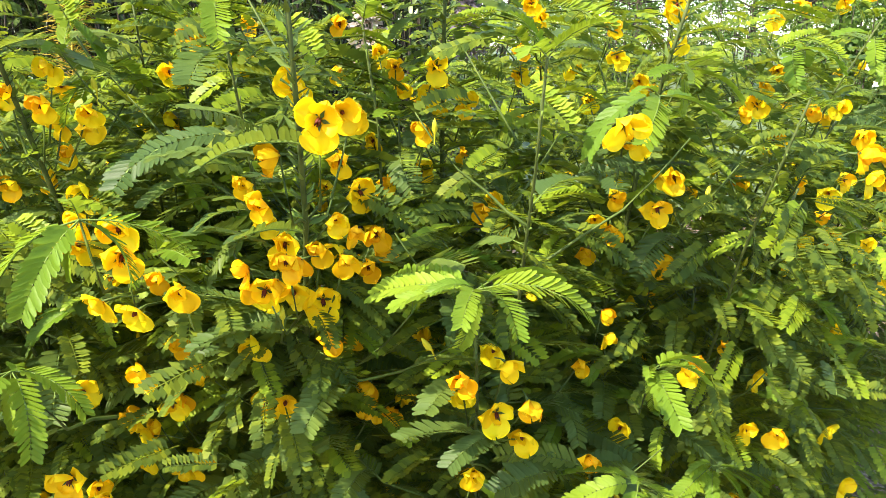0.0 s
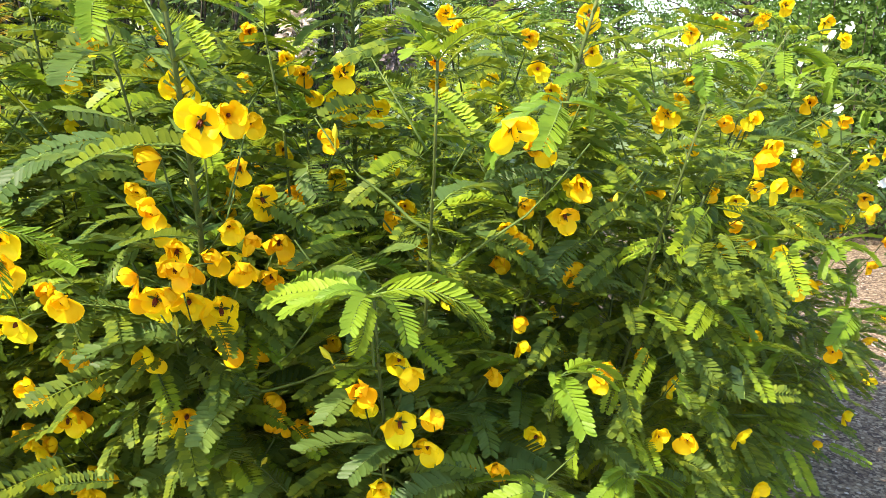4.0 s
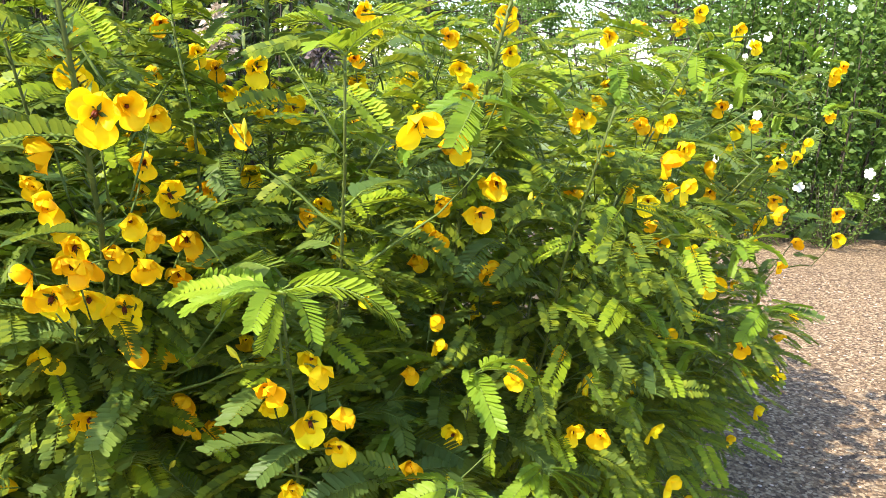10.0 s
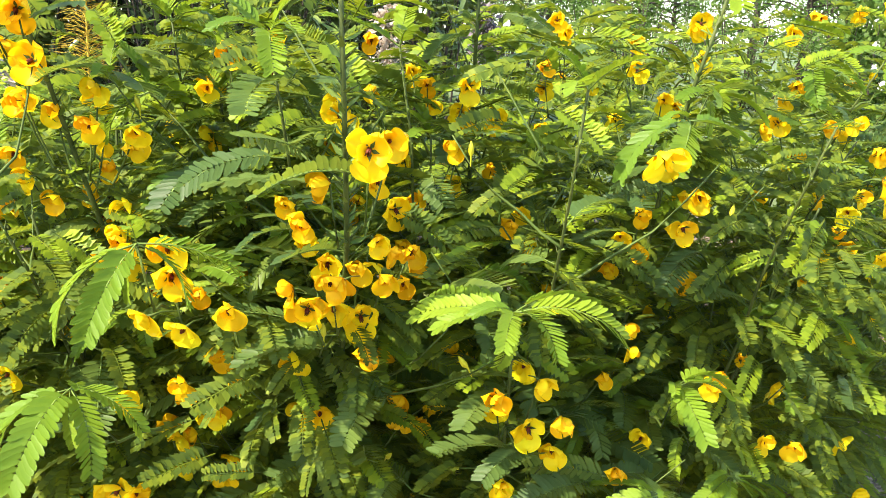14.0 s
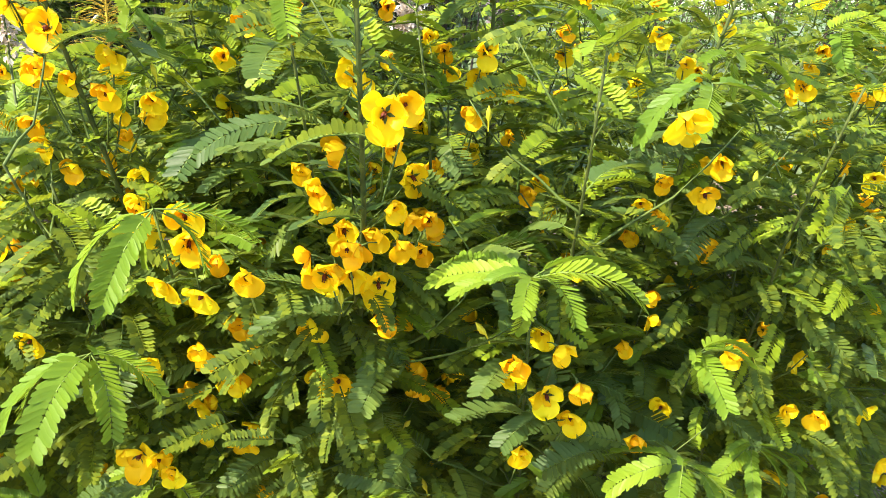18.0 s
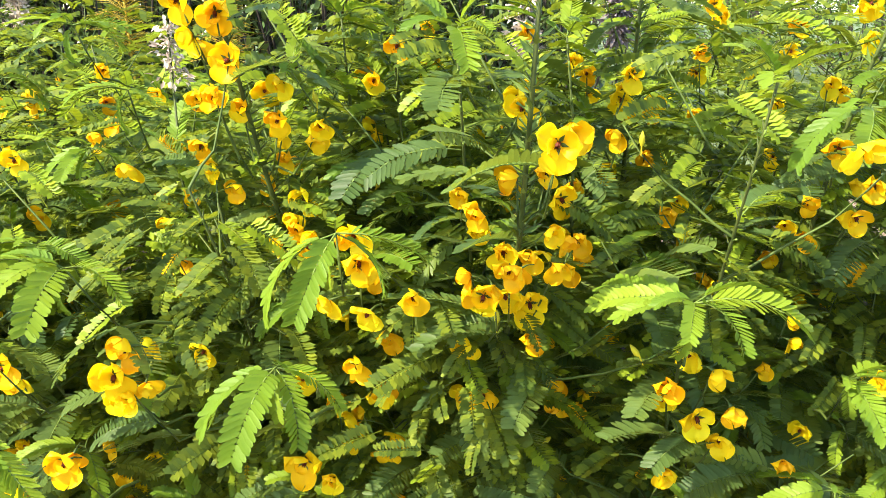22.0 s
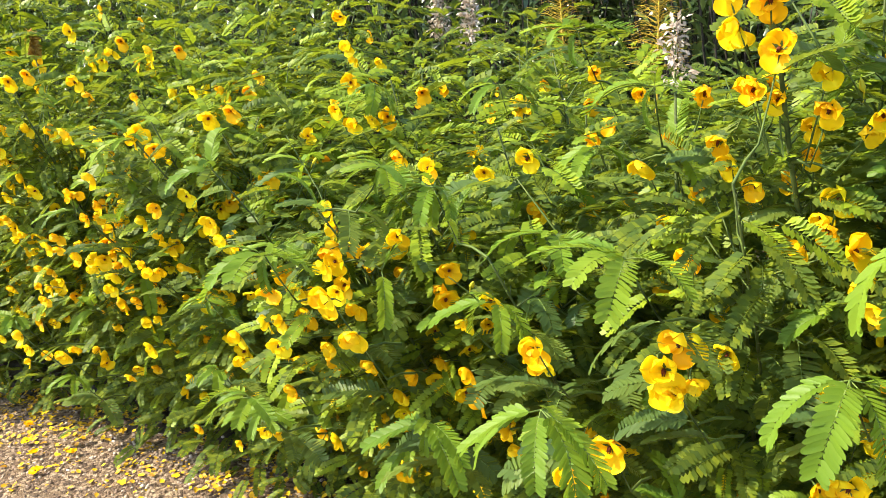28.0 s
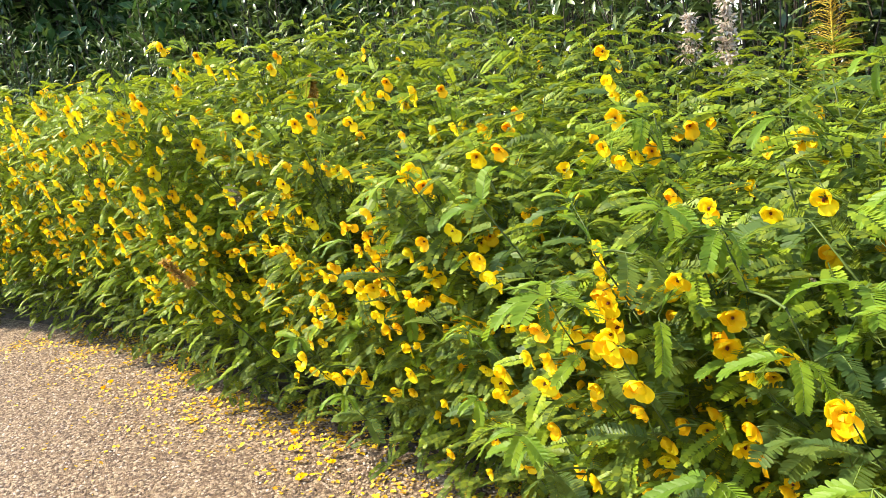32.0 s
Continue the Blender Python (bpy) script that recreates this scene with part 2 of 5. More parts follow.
def tube(b, path, radii, sides=6, slot=0):
    """A bent tapering rod along a path of points."""
    verts, faces = [], []
    for i, p in enumerate(path):
        d = (Vector(path[min(i + 1, len(path) - 1)]) - Vector(path[max(i - 1, 0)])).normalized()
        a = d.orthogonal().normalized()
        c = d.cross(a)
        for k in range(sides):
            w = 2 * math.pi * k / sides
            verts.append(Vector(p) + (a * math.cos(w) + c * math.sin(w)) * radii[i])
    for i in range(len(path) - 1):
        for k in range(sides):
            q = (k + 1) % sides
            faces.append((i * sides + k, i * sides + q, (i + 1) * sides + q, (i + 1) * sides + k))
    faces.append(tuple(range((len(path) - 1) * sides, len(path) * sides)))
    b.add(verts, faces, slot)


def child(name, data, parent, m=None, label="", kind=""):
    ob = new(name, data)
    ob.parent = parent
    if m is not None:
        ob.matrix_basis = m
    return tagged(ob, label, kind=kind)


def frame_of(way, up=Vector((0, 0, 1)), roll=0.0):
    """A turn whose x axis goes along way and whose z axis is as near to up as can be."""
    x = Vector(way).normalized()
    y = Vector(up).cross(x)
    y = y.normalized() if y.length > 1e-4 else Vector((0, 1, 0))
    z = x.cross(y)
    return Matrix((x, y, z)).transposed().to_4x4() @ Matrix.Rotation(roll, 4, "X")


# ---- the leaf, the flower and the bud of the partridge pea ----


def leaf_geometry(b, rng, length, pairs, droop, fold, forward, m=Matrix(), cheap=0, slot=0, rib=0, full=1.1):
    """A pinnate leaf along +x: a bent stalk with two rows of oblong leaflets."""
    def along(s):
        a = droop * s
        return Vector((length * (math.sin(a) / droop if abs(droop) > 0.05 else s), 0, -length * ((1 - math.cos(a)) / droop if abs(droop) > 0.05 else 0)))
    rach = [m @ along(s) for s in ((0, 0.5, 1) if cheap == 2 else (0, 0.25, 0.5, 0.75, 1))]
    tube(b, rach, [0.0011, 0.0009, 0.0005] if cheap == 2 else [0.0011, 0.0010, 0.0009, 0.0007, 0.0004], 3, rib)
    for i in range(pairs):
        s = 0.13 + 0.87 * (i + 0.5) / pairs
        o = along(s)
        t = (along(min(s + 0.02, 1)) - along(s - 0.02)).normalized()
        nrm = Vector((-t.z, 0, t.x))
        grow = min(1.0, 0.72 + 1.1 * s) * (1.0 if s < 0.72 else 1 - 1.5 * (s - 0.72) ** 1.1)
        for side in (-1, 1):
            ln = length * 0.222 * grow * rng.uniform(0.92, 1.08)
            wd = full * length * 0.87 / pairs * rng.uniform(0.95, 1.12)
            a = forward + rng.uniform(-0.08, 0.08)
            lift = fold + rng.uniform(-0.13, 0.13)
            out = Vector((0, side, 0)) * math.cos(lift) + nrm * math.sin(lift)
            d = t * math.cos(a) + out * math.sin(a)
            w = (t * math.sin(a) - out * math.cos(a)) * side
            up = nrm * math.cos(lift) - Vector((0, side, 0)) * math.sin(lift)
            # leaflets lie like shingles, each tipped a little over the next
            tip = rng.uniform(0.12, 0.42)
            w = w * math.cos(tip) + up * math.sin(tip)
            sag = -0.10 * ln
            if cheap == 2:
                pts = [o, o + d * ln * 0.55 + w * wd * 0.70, o + d * ln + up * sag, o + d * ln * 0.6 - w * wd * 0.68]
                fcs = [(0, 1, 2, 3)]
            elif cheap:
                pts = [o, o + d * ln * 0.25 + w * wd * 0.52, o + d * ln * 0.78 + w * wd * 0.43 + up * sag * 0.6, o + d * ln + up * sag, o + d * ln * 0.78 - w * wd * 0.41 + up * sag * 0.6, o + d * ln * 0.25 - w * wd * 0.5]
                fcs = [(0, 1, 2, 3), (0, 3, 4, 5)]
            else:
                # an oblong leaflet with a rounded tip, creased along its middle
                pts = [o, o + d * ln * 0.12 + w * wd * 0.46, o + d * ln * 0.2 - up * 0.0005, o + d * ln * 0.12 - w * wd * 0.42,
                       o + d * ln * 0.68 + w * wd * 0.52 + up * sag * 0.45, o + d * ln * 0.70 + up * (sag * 0.45 - 0.0008), o + d * ln * 0.68 - w * wd * 0.48 + up * sag * 0.45,
                       o + d * ln * 0.91 + w * wd * 0.33 + up * sag * 0.85, o + d * ln * 1.0 + up * sag, o + d * ln * 0.90 - w * wd * 0.34 + up * sag * 0.85]
                fcs = [(0, 1, 2), (0, 2, 3), (1, 4, 5, 2), (2, 5, 6, 3), (4, 7, 8, 5), (5, 8, 9, 6)]
            b.add([m @ p for p in pts], fcs, slot)


rng = random.Random(7)
LEAVES, YOUNGS = [], []
for k in range(14):
    b = Build()
    leaf_geometry(b, rng, 0.102 * rng.uniform(0.84, 1.14), rng.choice((15, 16, 17, 18)), rng.uniform(0.3, 1.3), rng.choice((0.0, 0.1, 0.25, -0.15, 0.35)), rng.uniform(0.98, 1.2), rib=1, full=rng.choice((1.02, 0.94, 1.06, 0.84)))
    LEAVES.append(b.mesh("leaf", LEAF, RIB))
for k in range(7):
    b = Build()
    leaf_geometry(b, rng, 0.092 * rng.uniform(0.85, 1.15), rng.choice((16, 17, 18)), rng.uniform(0.6, 1.5), rng.choice((0.2, 0.45, 0.3, 0.1)), rng.uniform(0.85, 1.0), rib=1, full=rng.choice((1.04, 1.08, 0.96)))
    b.v = [(x, 0.84 * y, z) for x, y, z in b.v]
    YOUNGS.append(b.mesh("young_leaf", YOUNG, RIB))


def petal_mesh(rng, length, width, cup, curl, name="petal", mat=None, rows=7, cols=6):
    """An obovate petal along +x, cupped and wavy."""
    b = Build()
    verts, faces = [], []
    ph = rng.uniform(0, 6)
    for i in range(rows + 1):
        s = 1 - (1 - i / rows) ** 1.45
        half = width * 0.5 * (max(0.06, math.sqrt(max(0.0, 1 - ((s - 0.56) / 0.44) ** 2))) if s > 0.56 else 0.30 + 0.70 * math.sin(math.pi / 2 * s / 0.56) ** 1.1)
        for j in range(cols + 1):
            u = 2 * j / cols - 1
            x = length * (s - (0.05 * u * u + 0.03 * math.sin(7 * u + 2 * ph)) * s * s)
            z = cup * width * (u * u) * (0.3 + s) * 0.6 + curl * length * s * s + (0.05 * math.sin(5 * u + ph + 4 * s) + 0.045 * math.sin(9 * u - 2 * ph + 3 * s)) * length * s * s
            verts.append((x, half * u, z))
    n = cols + 1
    for i in range(rows):
        for j in range(cols):
            faces.append((i * n + j, i * n + j + 1, (i + 1) * n + j + 1, (i + 1) * n + j))
    b.add(verts, faces)
    return b.mesh(name, mat or PETAL)


SMALL_PETALS = [petal_mesh(rng, 0.0195, 0.0225, c, k, rows=8, cols=8) for c, k in ((0.35, 0.25), (0.5, 0.1), (0.45, 0.4), (0.25, 0.3))]
COARSE = [petal_mesh(rng, 0.0185, 0.0195, 0.35, 0.25, rows=4, cols=4), petal_mesh(rng, 0.022, 0.026, 0.2, -0.1, rows=4, cols=4)]
BIG_PETALS = [petal_mesh(rng, 0.0235, 0.0275, c, k, rows=8, cols=8) for c, k in ((0.15, -0.1), (0.3, 0.15), (0.22, -0.25))]
OLD_SHADED_SMALL = [petal_mesh(rng, 0.0190, 0.0200, c, k, mat=OLD_SHADED_PETAL, rows=8, cols=8) for c, k in ((0.5, 0.3), (0.65, -0.1), (0.6, 0.35), (0.4, -0.2))]
OLD_SHADED_BIG = [petal_mesh(rng, 0.0225, 0.0240, c, k, mat=OLD_SHADED_PETAL, rows=8, cols=8) for c, k in ((0.4, 0.1), (0.55, 0.35), (0.5, -0.3))]


def anther_mesh():
    b = Build()
    r = random.Random(3)
    for k in range(8):
        a, tilt = k * 0.8, r.uniform(0.1, 0.4)
        d = Vector((1, math.cos(a) * tilt, math.sin(a) * tilt)).normalized()
        ln = r.uniform(0.005, 0.0085)
        tube(b, [d * 0.001, d * ln * 0.6, d * ln + Vector((0, 0, -0.0022))], [0.0010, 0.0014, 0.0006], 4)
    return b.mesh("stamen_tuft", ANTHER)


def calyx_mesh():
    b = Build()
    tube(b, [(-0.016, 0, -0.006), (-0.008, 0, -0.001), (0, 0, 0)], [0.0007, 0.0008, 0.0018], 5)
    for k in range(5):
        a = k * 1.257
        d = Vector((0.004, math.cos(a) * 0.006, math.sin(a) * 0.006))
        side = Vector((0, -math.sin(a), math.cos(a))) * 0.0016
        b.add([Vector((0, 0, 0)), d * 0.6 + side, d * 1.35, d * 0.6 - side], [(0, 1, 2, 3)])
    return b.mesh("calyx", TWIG)


STAMENS, CALYX = anther_mesh(), calyx_mesh()


def petal_poses(r, shut=0.0):
    """The poses of five petals of a flower that faces +x: four small ones round the anthers, the large one below."""
    poses = []
    for k, (angle, lean) in enumerate(((95, 0.40), (166, 0.22), (18, 0.22), (228, 0.62))):
        a = radians(angle + r.uniform(-14, 14))
        lean = min(lean + r.uniform(-0.12, 0.15) + 0.68 * shut, 1.25)
        d = Vector((math.sin(lean), math.cos(lean) * math.cos(a), math.cos(lean) * math.sin(a)))
        poses.append(frame_of(d, Vector((1, 0, 0)) * 0.8 - Vector((0, math.cos(a), math.sin(a))) * 0.6, r.uniform(-0.35, 0.35)) @ Matrix.Scale((0.92, 1.0, 1.0, 0.72)[k] * r.uniform(0.85, 1.08), 4))
    a, lean = radians(277 + r.uniform(-20, 20)), r.uniform(-0.22, 0.12) + 0.35 * shut
    d = Vector((math.sin(lean), math.cos(lean) * math.cos(a), math.cos(lean) * math.sin(a)))
    poses.append(frame_of(d, Vector((1, 0, 0)), r.uniform(-0.3, 0.3)))
    return poses


def joined_flower(r, shut=0.0, fine=False):
    """A whole flower as one mesh, for plants further off."""
    b = Build()
    for k, p in enumerate(petal_poses(r, shut)):
        src = (r.choice(BIG_PETALS) if k == 4 else SMALL_PETALS[k]) if fine else COARSE[1 if k == 4 else 0]
        b.add([p @ v.co for v in src.vertices], [tuple(f.vertices) for f in src.polygons], 0)
    tube(b, [(0.001, 0, 0), (0.004, 0, 0), (0.007, 0, -0.001)], [0.0014, 0.0024, 0.0008], 5, 1)
    tube(b, [(-0.03, 0, -0.012), (-0.014, 0, -0.003), (0, 0, 0)], [0.0008, 0.0008, 0.0018], 4, 2)
    return b.mesh("flower", OLD_SHADED_PETAL if shut > 0.5 else PETAL, ANTHER, TWIG)


FLOWERS = [joined_flower(rng, s) for s in (0.0, 0.1, 0.35, 0.7)]
FINE = [joined_flower(rng, s, True) for s in (0.0, 0.1, 0.35, 0.7)]


def bud_mesh():
    b = Build()
    tube(b, [(-0.012, 0, -0.004), (-0.002, 0, 0), (0.003, 0, 0), (0.009, 0, 0.001), (0.015, 0, 0.002)], [0.0007, 0.0010, 0.0034, 0.0028, 0.0004], 6)
    return b.mesh("bud", BUD)


BUD_MESH = bud_mesh()


def put_flower(plant, at, facing, r, split=True, size=1.0, shut=None, big=1.08):
    """A flower at a place in the plant's own space, turned to facing."""
    shut = r.choice((0.0, 0.0, 0.1, 0.3, 0.65)) if shut is None else shut
    m = Matrix.Translation(at) @ frame_of(facing, roll=r.uniform(-0.5, 0.5)) @ Matrix.Scale(1.08 * size * r.uniform(0.9, 1.1), 4)
    if not split:
        m = m @ Matrix.Scale(big, 4)
        return child("flower", (FLOWERS if big > 0.97 else FINE)[0 if shut < 0.05 else 1 if shut < 0.2 else 2 if shut < 0.5 else 3], plant, m)
    # orange petals, wilted or painted as in shade: most half-shut flowers, some open
    faded = r.random() < (0.6 if shut > 0.35 else 0.2)
    f = child("flower", CALYX, plant, m)
    for k, p in enumerate(petal_poses(r, shut)):
        child("petal", r.choice(OLD_SHADED_BIG if faded else BIG_PETALS) if k == 4 else (OLD_SHADED_SMALL if faded else SMALL_PETALS)[k], f, p)
    child("stamen_tuft", STAMENS, f, None, "dark maroon stamens")
    return f

# ---- ground ----


def bed_front(x):
    """Where the bed meets the gravel, as y for an x."""
    if x < -0.4:
        return 1.24 + 0.08 * min(1.0, max(0.0, (-1.0 - x) / 0.6)) + 0.05 * math.sin(2.1 * x) - 0.16 * max(0.0, -4.2 - x)
    if x < 0.35:
        return 1.24 - 0.10 * (1 - abs(x + 0.02) / 0.38)
    return 1.24 + 2.2 * (x - 0.35) if x < 0.65 else 1.9 + 1.22 * (x - 0.65)


def ground_sheet():
    b = Build()
    xs = [-600, -120, -40, -16] + [-12 + 0.5 * i for i in range(49)] + [16, 40, 120, 600]
    n = len(xs)
    b.add([(x, y, -0.03 + 0.012 * noise.noise((x, y, 0.0))) for y in xs for x in xs],
          [(j * n + i, j * n + i + 1, (j + 1) * n + i + 1, (j + 1) * n + i) for j in range(n - 1) for i in range(n - 1)])
    return tagged(new("ground", b.mesh("ground", MEADOW)), "rough grassy ground round the garden bed", "ground", kind="structure")


def gravel_path():
    """The gravel on the camera's side of the bed, with an uneven edge and a gently uneven top."""
    b = Build()
    xs = [-14 + 0.12 * i for i in range(int(22.5 / 0.12))]
    cols = 26
    for i, x in enumerate(xs):
        if x < 1.0:
            back = bed_front(x) + 0.05 + 0.05 * noise.noise((x * 3, 0.3, 0))
        else:
            back = min(bed_front(x) if x < 1.3 else 6.0, 5.35 - 0.12 * (x - 4)) + 0.06 * noise.noise((x * 2.2, 0.3, 0))
        front = -7.0
        for j in range(cols + 1):
            y = front + (back - front) * (j / cols) ** 0.6
            z = 0.006 * noise.noise((x * 1.3, y * 1.3, 2.0)) - (0.02 if j == cols else 0)
            b.v.append((x, y, z))
    for i in range(len(xs) - 1):
        for j in range(cols):
            k = i * (cols + 1) + j
            b.f.append((k, k + cols + 1, k + cols + 2, k + 1))
            b.m.append(0)
    return tagged(new("gravel_path", b.mesh("gravel_path", GRAVEL)), "pinkish tan pea gravel path beside the flower bed", "path", kind="structure")


def bed_soil():
    b = Build()
    xs = [-8 + 0.25 * i for i in range(38)]
    for x in xs:
        for j in range(13):
            y = bed_front(x) - 0.1 + j * 0.3
            b.v.append((x, y, -0.012 + 0.05 * min(j, 3) / 3 + 0.015 * noise.noise((x * 3, y * 3, 5.0))))
    for i in range(len(xs) - 1):
        for j in range(12):
            k = i * 13 + j
            b.f.append((k, k + 13, k + 14, k + 1))
            b.m.append(0)
    return tagged(new("bed_soil", b.mesh("bed_soil", SOIL)), "dark bare garden soil under the plants", "soil", kind="structure")


ground_sheet()
gravel_path()
bed_soil()

# ---- partridge pea plants ----
GOLD = 2.39996


def stem_point(h, lean, s):
    return Vector((lean[0] * s ** 1.6, lean[1] * s ** 1.6, h * s))


def leaf_pose(at, way, r, size):
    return Matrix.Translation(at) @ frame_of(way, roll=r.uniform(-0.45, 0.45)) @ Matrix.Scale(size, 4)


def shoot_tip(plant, at, way, r, count=5, size=1.0, spread=0.85):
    """The rosette of bright young leaves at the end of a shoot."""
    first = r.uniform(0, 6.28)
    axis = Vector(way).normalized()
    a = axis.orthogonal().normalized()
    c = axis.cross(a)
    for k in range(count):
        w = first + k * GOLD
        open_ = spread * (1 - 0.12 * k)
        d = axis * math.cos(open_) + (a * math.cos(w) + c * math.sin(w)) * math.sin(open_)
        child("young_leaf", r.choice(YOUNGS), plant, leaf_pose(at, d, r, size * (1.1 - 0.12 * k)), "bright yellow-green young leaf")


def branch_path(start, way, length, r, rise=0.35):
    way = Vector(way).normalized()
    pts = [Vector(start)]
    for k in range(1, 6):
        s = k / 5
        pts.append(Vector(start) + way * length * s + Vector((r.uniform(-1, 1), r.uniform(-1, 1), 0)) * 0.006 + Vector((0, 0, rise * length * s * s)))
    return pts


def on_path(pts, s):
    f = s * (len(pts) - 1)
    i = min(int(f), len(pts) - 2)
    return pts[i].lerp(pts[i + 1], f - i), (pts[i + 1] - pts[i]).normalized()


def partridge_pea(x, y, h, lean=(0.0, -0.2), seed=0, branches=6, flowers=5, out=(0.0, -1.0), first=0.3, tip=5, gap=0.026, label="", thick=1.0):
    """A plant with every leaf, flower and petal a part of its own."""
    r = random.Random(seed)
    plant = new("partridge_pea")
    plant.matrix_basis = pose(x, y, 0.0)
    tagged(plant, label or "bushy partridge pea plant with feathery leaves and yellow flowers", "flowering plant", "partridge pea plants in the bed")
    b = Build()
    path = [stem_point(h, lean, k / 10) + Vector((r.uniform(-1, 1), r.uniform(-1, 1), 0)) * 0.004 * (k > 0) for k in range(11)]
    tube(b, path, [(0.0066 if thick > 1 else 0.0042) * (1 - 0.068 * k) for k in range(11)], 7)
    stubs = int(h * (150 if thick > 1 else 70))
    for k in range(stubs):
        p, d = on_path(path, 0.3 + 0.69 * k / stubs)
        w = k * GOLD * 1.3
        e = Vector((math.cos(w), math.sin(w), r.uniform(0.3, 1.4))).normalized()
        ln = r.uniform(0.006, 0.019)
        tube(b, [p, p + e * ln * 0.6, p + e * ln], [0.0012, 0.0009, 0.0016 if k % 4 == 0 else 0.0003], 3, 1 if k % 4 == 0 else 0)
    for k in range(95 if thick > 1 else 0):
        # pointed bracts and bud scales that sit close along a flowering stem
        p, d = on_path(path, 0.42 + 0.57 * k / 95)
        w = k * GOLD
        e = (Vector((math.cos(w), math.sin(w), 0)) + d * r.uniform(0.2, 1.3)).normalized()
        ln, side = r.uniform(0.012, 0.026), d.cross(e).normalized() * r.uniform(0.0022, 0.0042)
        b.add([p, p + e * ln * 0.45 + side, p + e * ln * 0.5 - d * 0.0015, p + e * ln * 0.45 - side, p + e * ln + d * 0.004], [(0, 1, 2), (0, 2, 3), (1, 4, 2), (2, 4, 3)], 1)
    child("stem", b.mesh("stem", STEM, RIB), plant, None, "upright olive-green stem with short stubs and bracts")
    out_v = Vector((out[0], out[1], 0)).normalized()
    n = int(h * (1 - first) / gap)
    for k in range(n):
        s = first + (0.97 - first) * (k + 0.5) / n
        p, d = on_path(path, s)
        w = k * GOLD + seed
        side = Vector((math.cos(w), math.sin(w), 0))
        way = side + Vector((0, 0, r.uniform(0.0, 0.55))) + d * 0.2 * s
        stalk = 0.012
        child("leaf", r.choice(LEAVES), plant, leaf_pose(p + side * stalk * 0.3, way, r, r.uniform(0.85, 1.15) * (1.0 if s < 0.9 else 0.85)))
    shoot_tip(plant, path[-1], path[-1] - path[-2], r, tip)
    for k in range(branches):
        s = r.uniform(0.28, 0.86)
        p, d = on_path(path, s)
        w = k * GOLD + seed * 1.7
        side = (Vector((math.cos(w), math.sin(w), 0)) + out_v * 0.75).normalized()
        ln = r.uniform(0.16, 0.30) * (1.15 - 0.4 * s)
        bp = branch_path(p, side + Vector((0, 0, r.uniform(0.1, 0.6))), ln, r)
        bb = Build()
        tube(bb, bp, [0.0020, 0.0018, 0.0016, 0.0014, 0.0012, 0.0008], 5)
        child("branch", bb.mesh("branch", TWIG), plant)
        m = max(4, int(ln / 0.026))
        for j in range(m):
            q, e = on_path(bp, (j + 1) / (m + 0.5))
            turn = Vector((-e.y, e.x, 0)).normalized() * (1 if j % 2 else -1)
            way = turn + e * r.uniform(0.2, 0.7) + Vector((0, 0, r.uniform(-0.1, 0.4)))
            child("leaf", r.choice(LEAVES), plant, leaf_pose(q, way, r, r.uniform(0.75, 1.08)))
        shoot_tip(plant, bp[-1], bp[-1] - bp[-2] + Vector((0, 0, -0.01)), r, 4, 0.9, 1.05)
        if k < 3:
            q, e = on_path(bp, 0.8)
            child("bud", BUD_MESH, plant, Matrix.Translation(q + Vector((0, 0, 0.01))) @ frame_of((r.uniform(-1, 1), r.uniform(-1, 1), 0.8)))
    for k in range(flowers):
        s = r.uniform(0.42, 0.97)
        p, d = on_path(path, s)
        w = r.uniform(-1.3, 1.3)
        side = Matrix.Rotation(w, 3, "Z") @ out_v
        put_flower(plant, p + side * r.uniform(0.03, 0.12) + Vector((0, 0, -0.01)), side + Vector((r.uniform(-0.3, 0.3), r.uniform(-0.3, 0.3), r.uniform(-0.35, 0.2))), r, split=k < 1, size=1.0, big=0.95)
    child("inner_leaves", INNER[seed % len(INNER)], plant, Matrix.Diagonal((1, 1, h, 1)) @ Matrix(((1, 0, lean[0] / h, 0), (0, 1, lean[1] / h, 0), (0, 0, 1, 0), (0, 0, 0, 1))), "shaded inner leaves", "stuff")
    NEAR.append((plant, path))
    return plant


NEAR, INNER = [], []


def nearest_stem(at):
    """The plant whose stem is nearest to a place, and where on its stem a twig to that place begins."""
    at, best = Vector(at), None
    for plant, path in NEAR:
        base = plant.matrix_basis.translation
        for k, p in enumerate(path[2:]):
            q = base + p
            d = (at - q).length + (0.25 if q.z > at.z - 0.03 else 0.0)
            if best is None or d < best[0]:
                best = (d, plant, p, at - base)
    return best[1:]


def twig_to(at, r, leaves=3, thick=0.0014):
    """A thin side twig with a few leaves from the nearest stem to a place. Returns the plant and the place in its space."""
    plant, start, to = nearest_stem(at)
    if (start - to).length > 0.15:
        start = to + Vector((r.uniform(-0.04, 0.04), 0.12, -0.10))
    mid = start.lerp(to, 0.55) + Vector((0, 0, -0.035))
    pts = [start, start.lerp(mid, 0.5) + Vector((0, 0, 0.004)), mid, mid.lerp(to, 0.55) + Vector((0, 0, -0.004)), to]
    b = Build()
    tube(b, pts, [thick * 1.3, thick * 1.2, thick, thick * 0.8, thick * 0.6], 5)
    child("twig", b.mesh("twig", TWIG), plant)
    for k in range(leaves):
        q, e = on_path(pts, 0.35 + 0.6 * (k + r.random()) / leaves)
        side = Vector((-e.y, e.x, 0)).normalized() * (1 if k % 2 else -1)
        child("leaf", r.choice(LEAVES), plant, leaf_pose(q, side + e * 0.5 + Vector((0, 0, r.uniform(-0.2, 0.3))), r, r.uniform(0.7, 1.0)))
    return plant, to


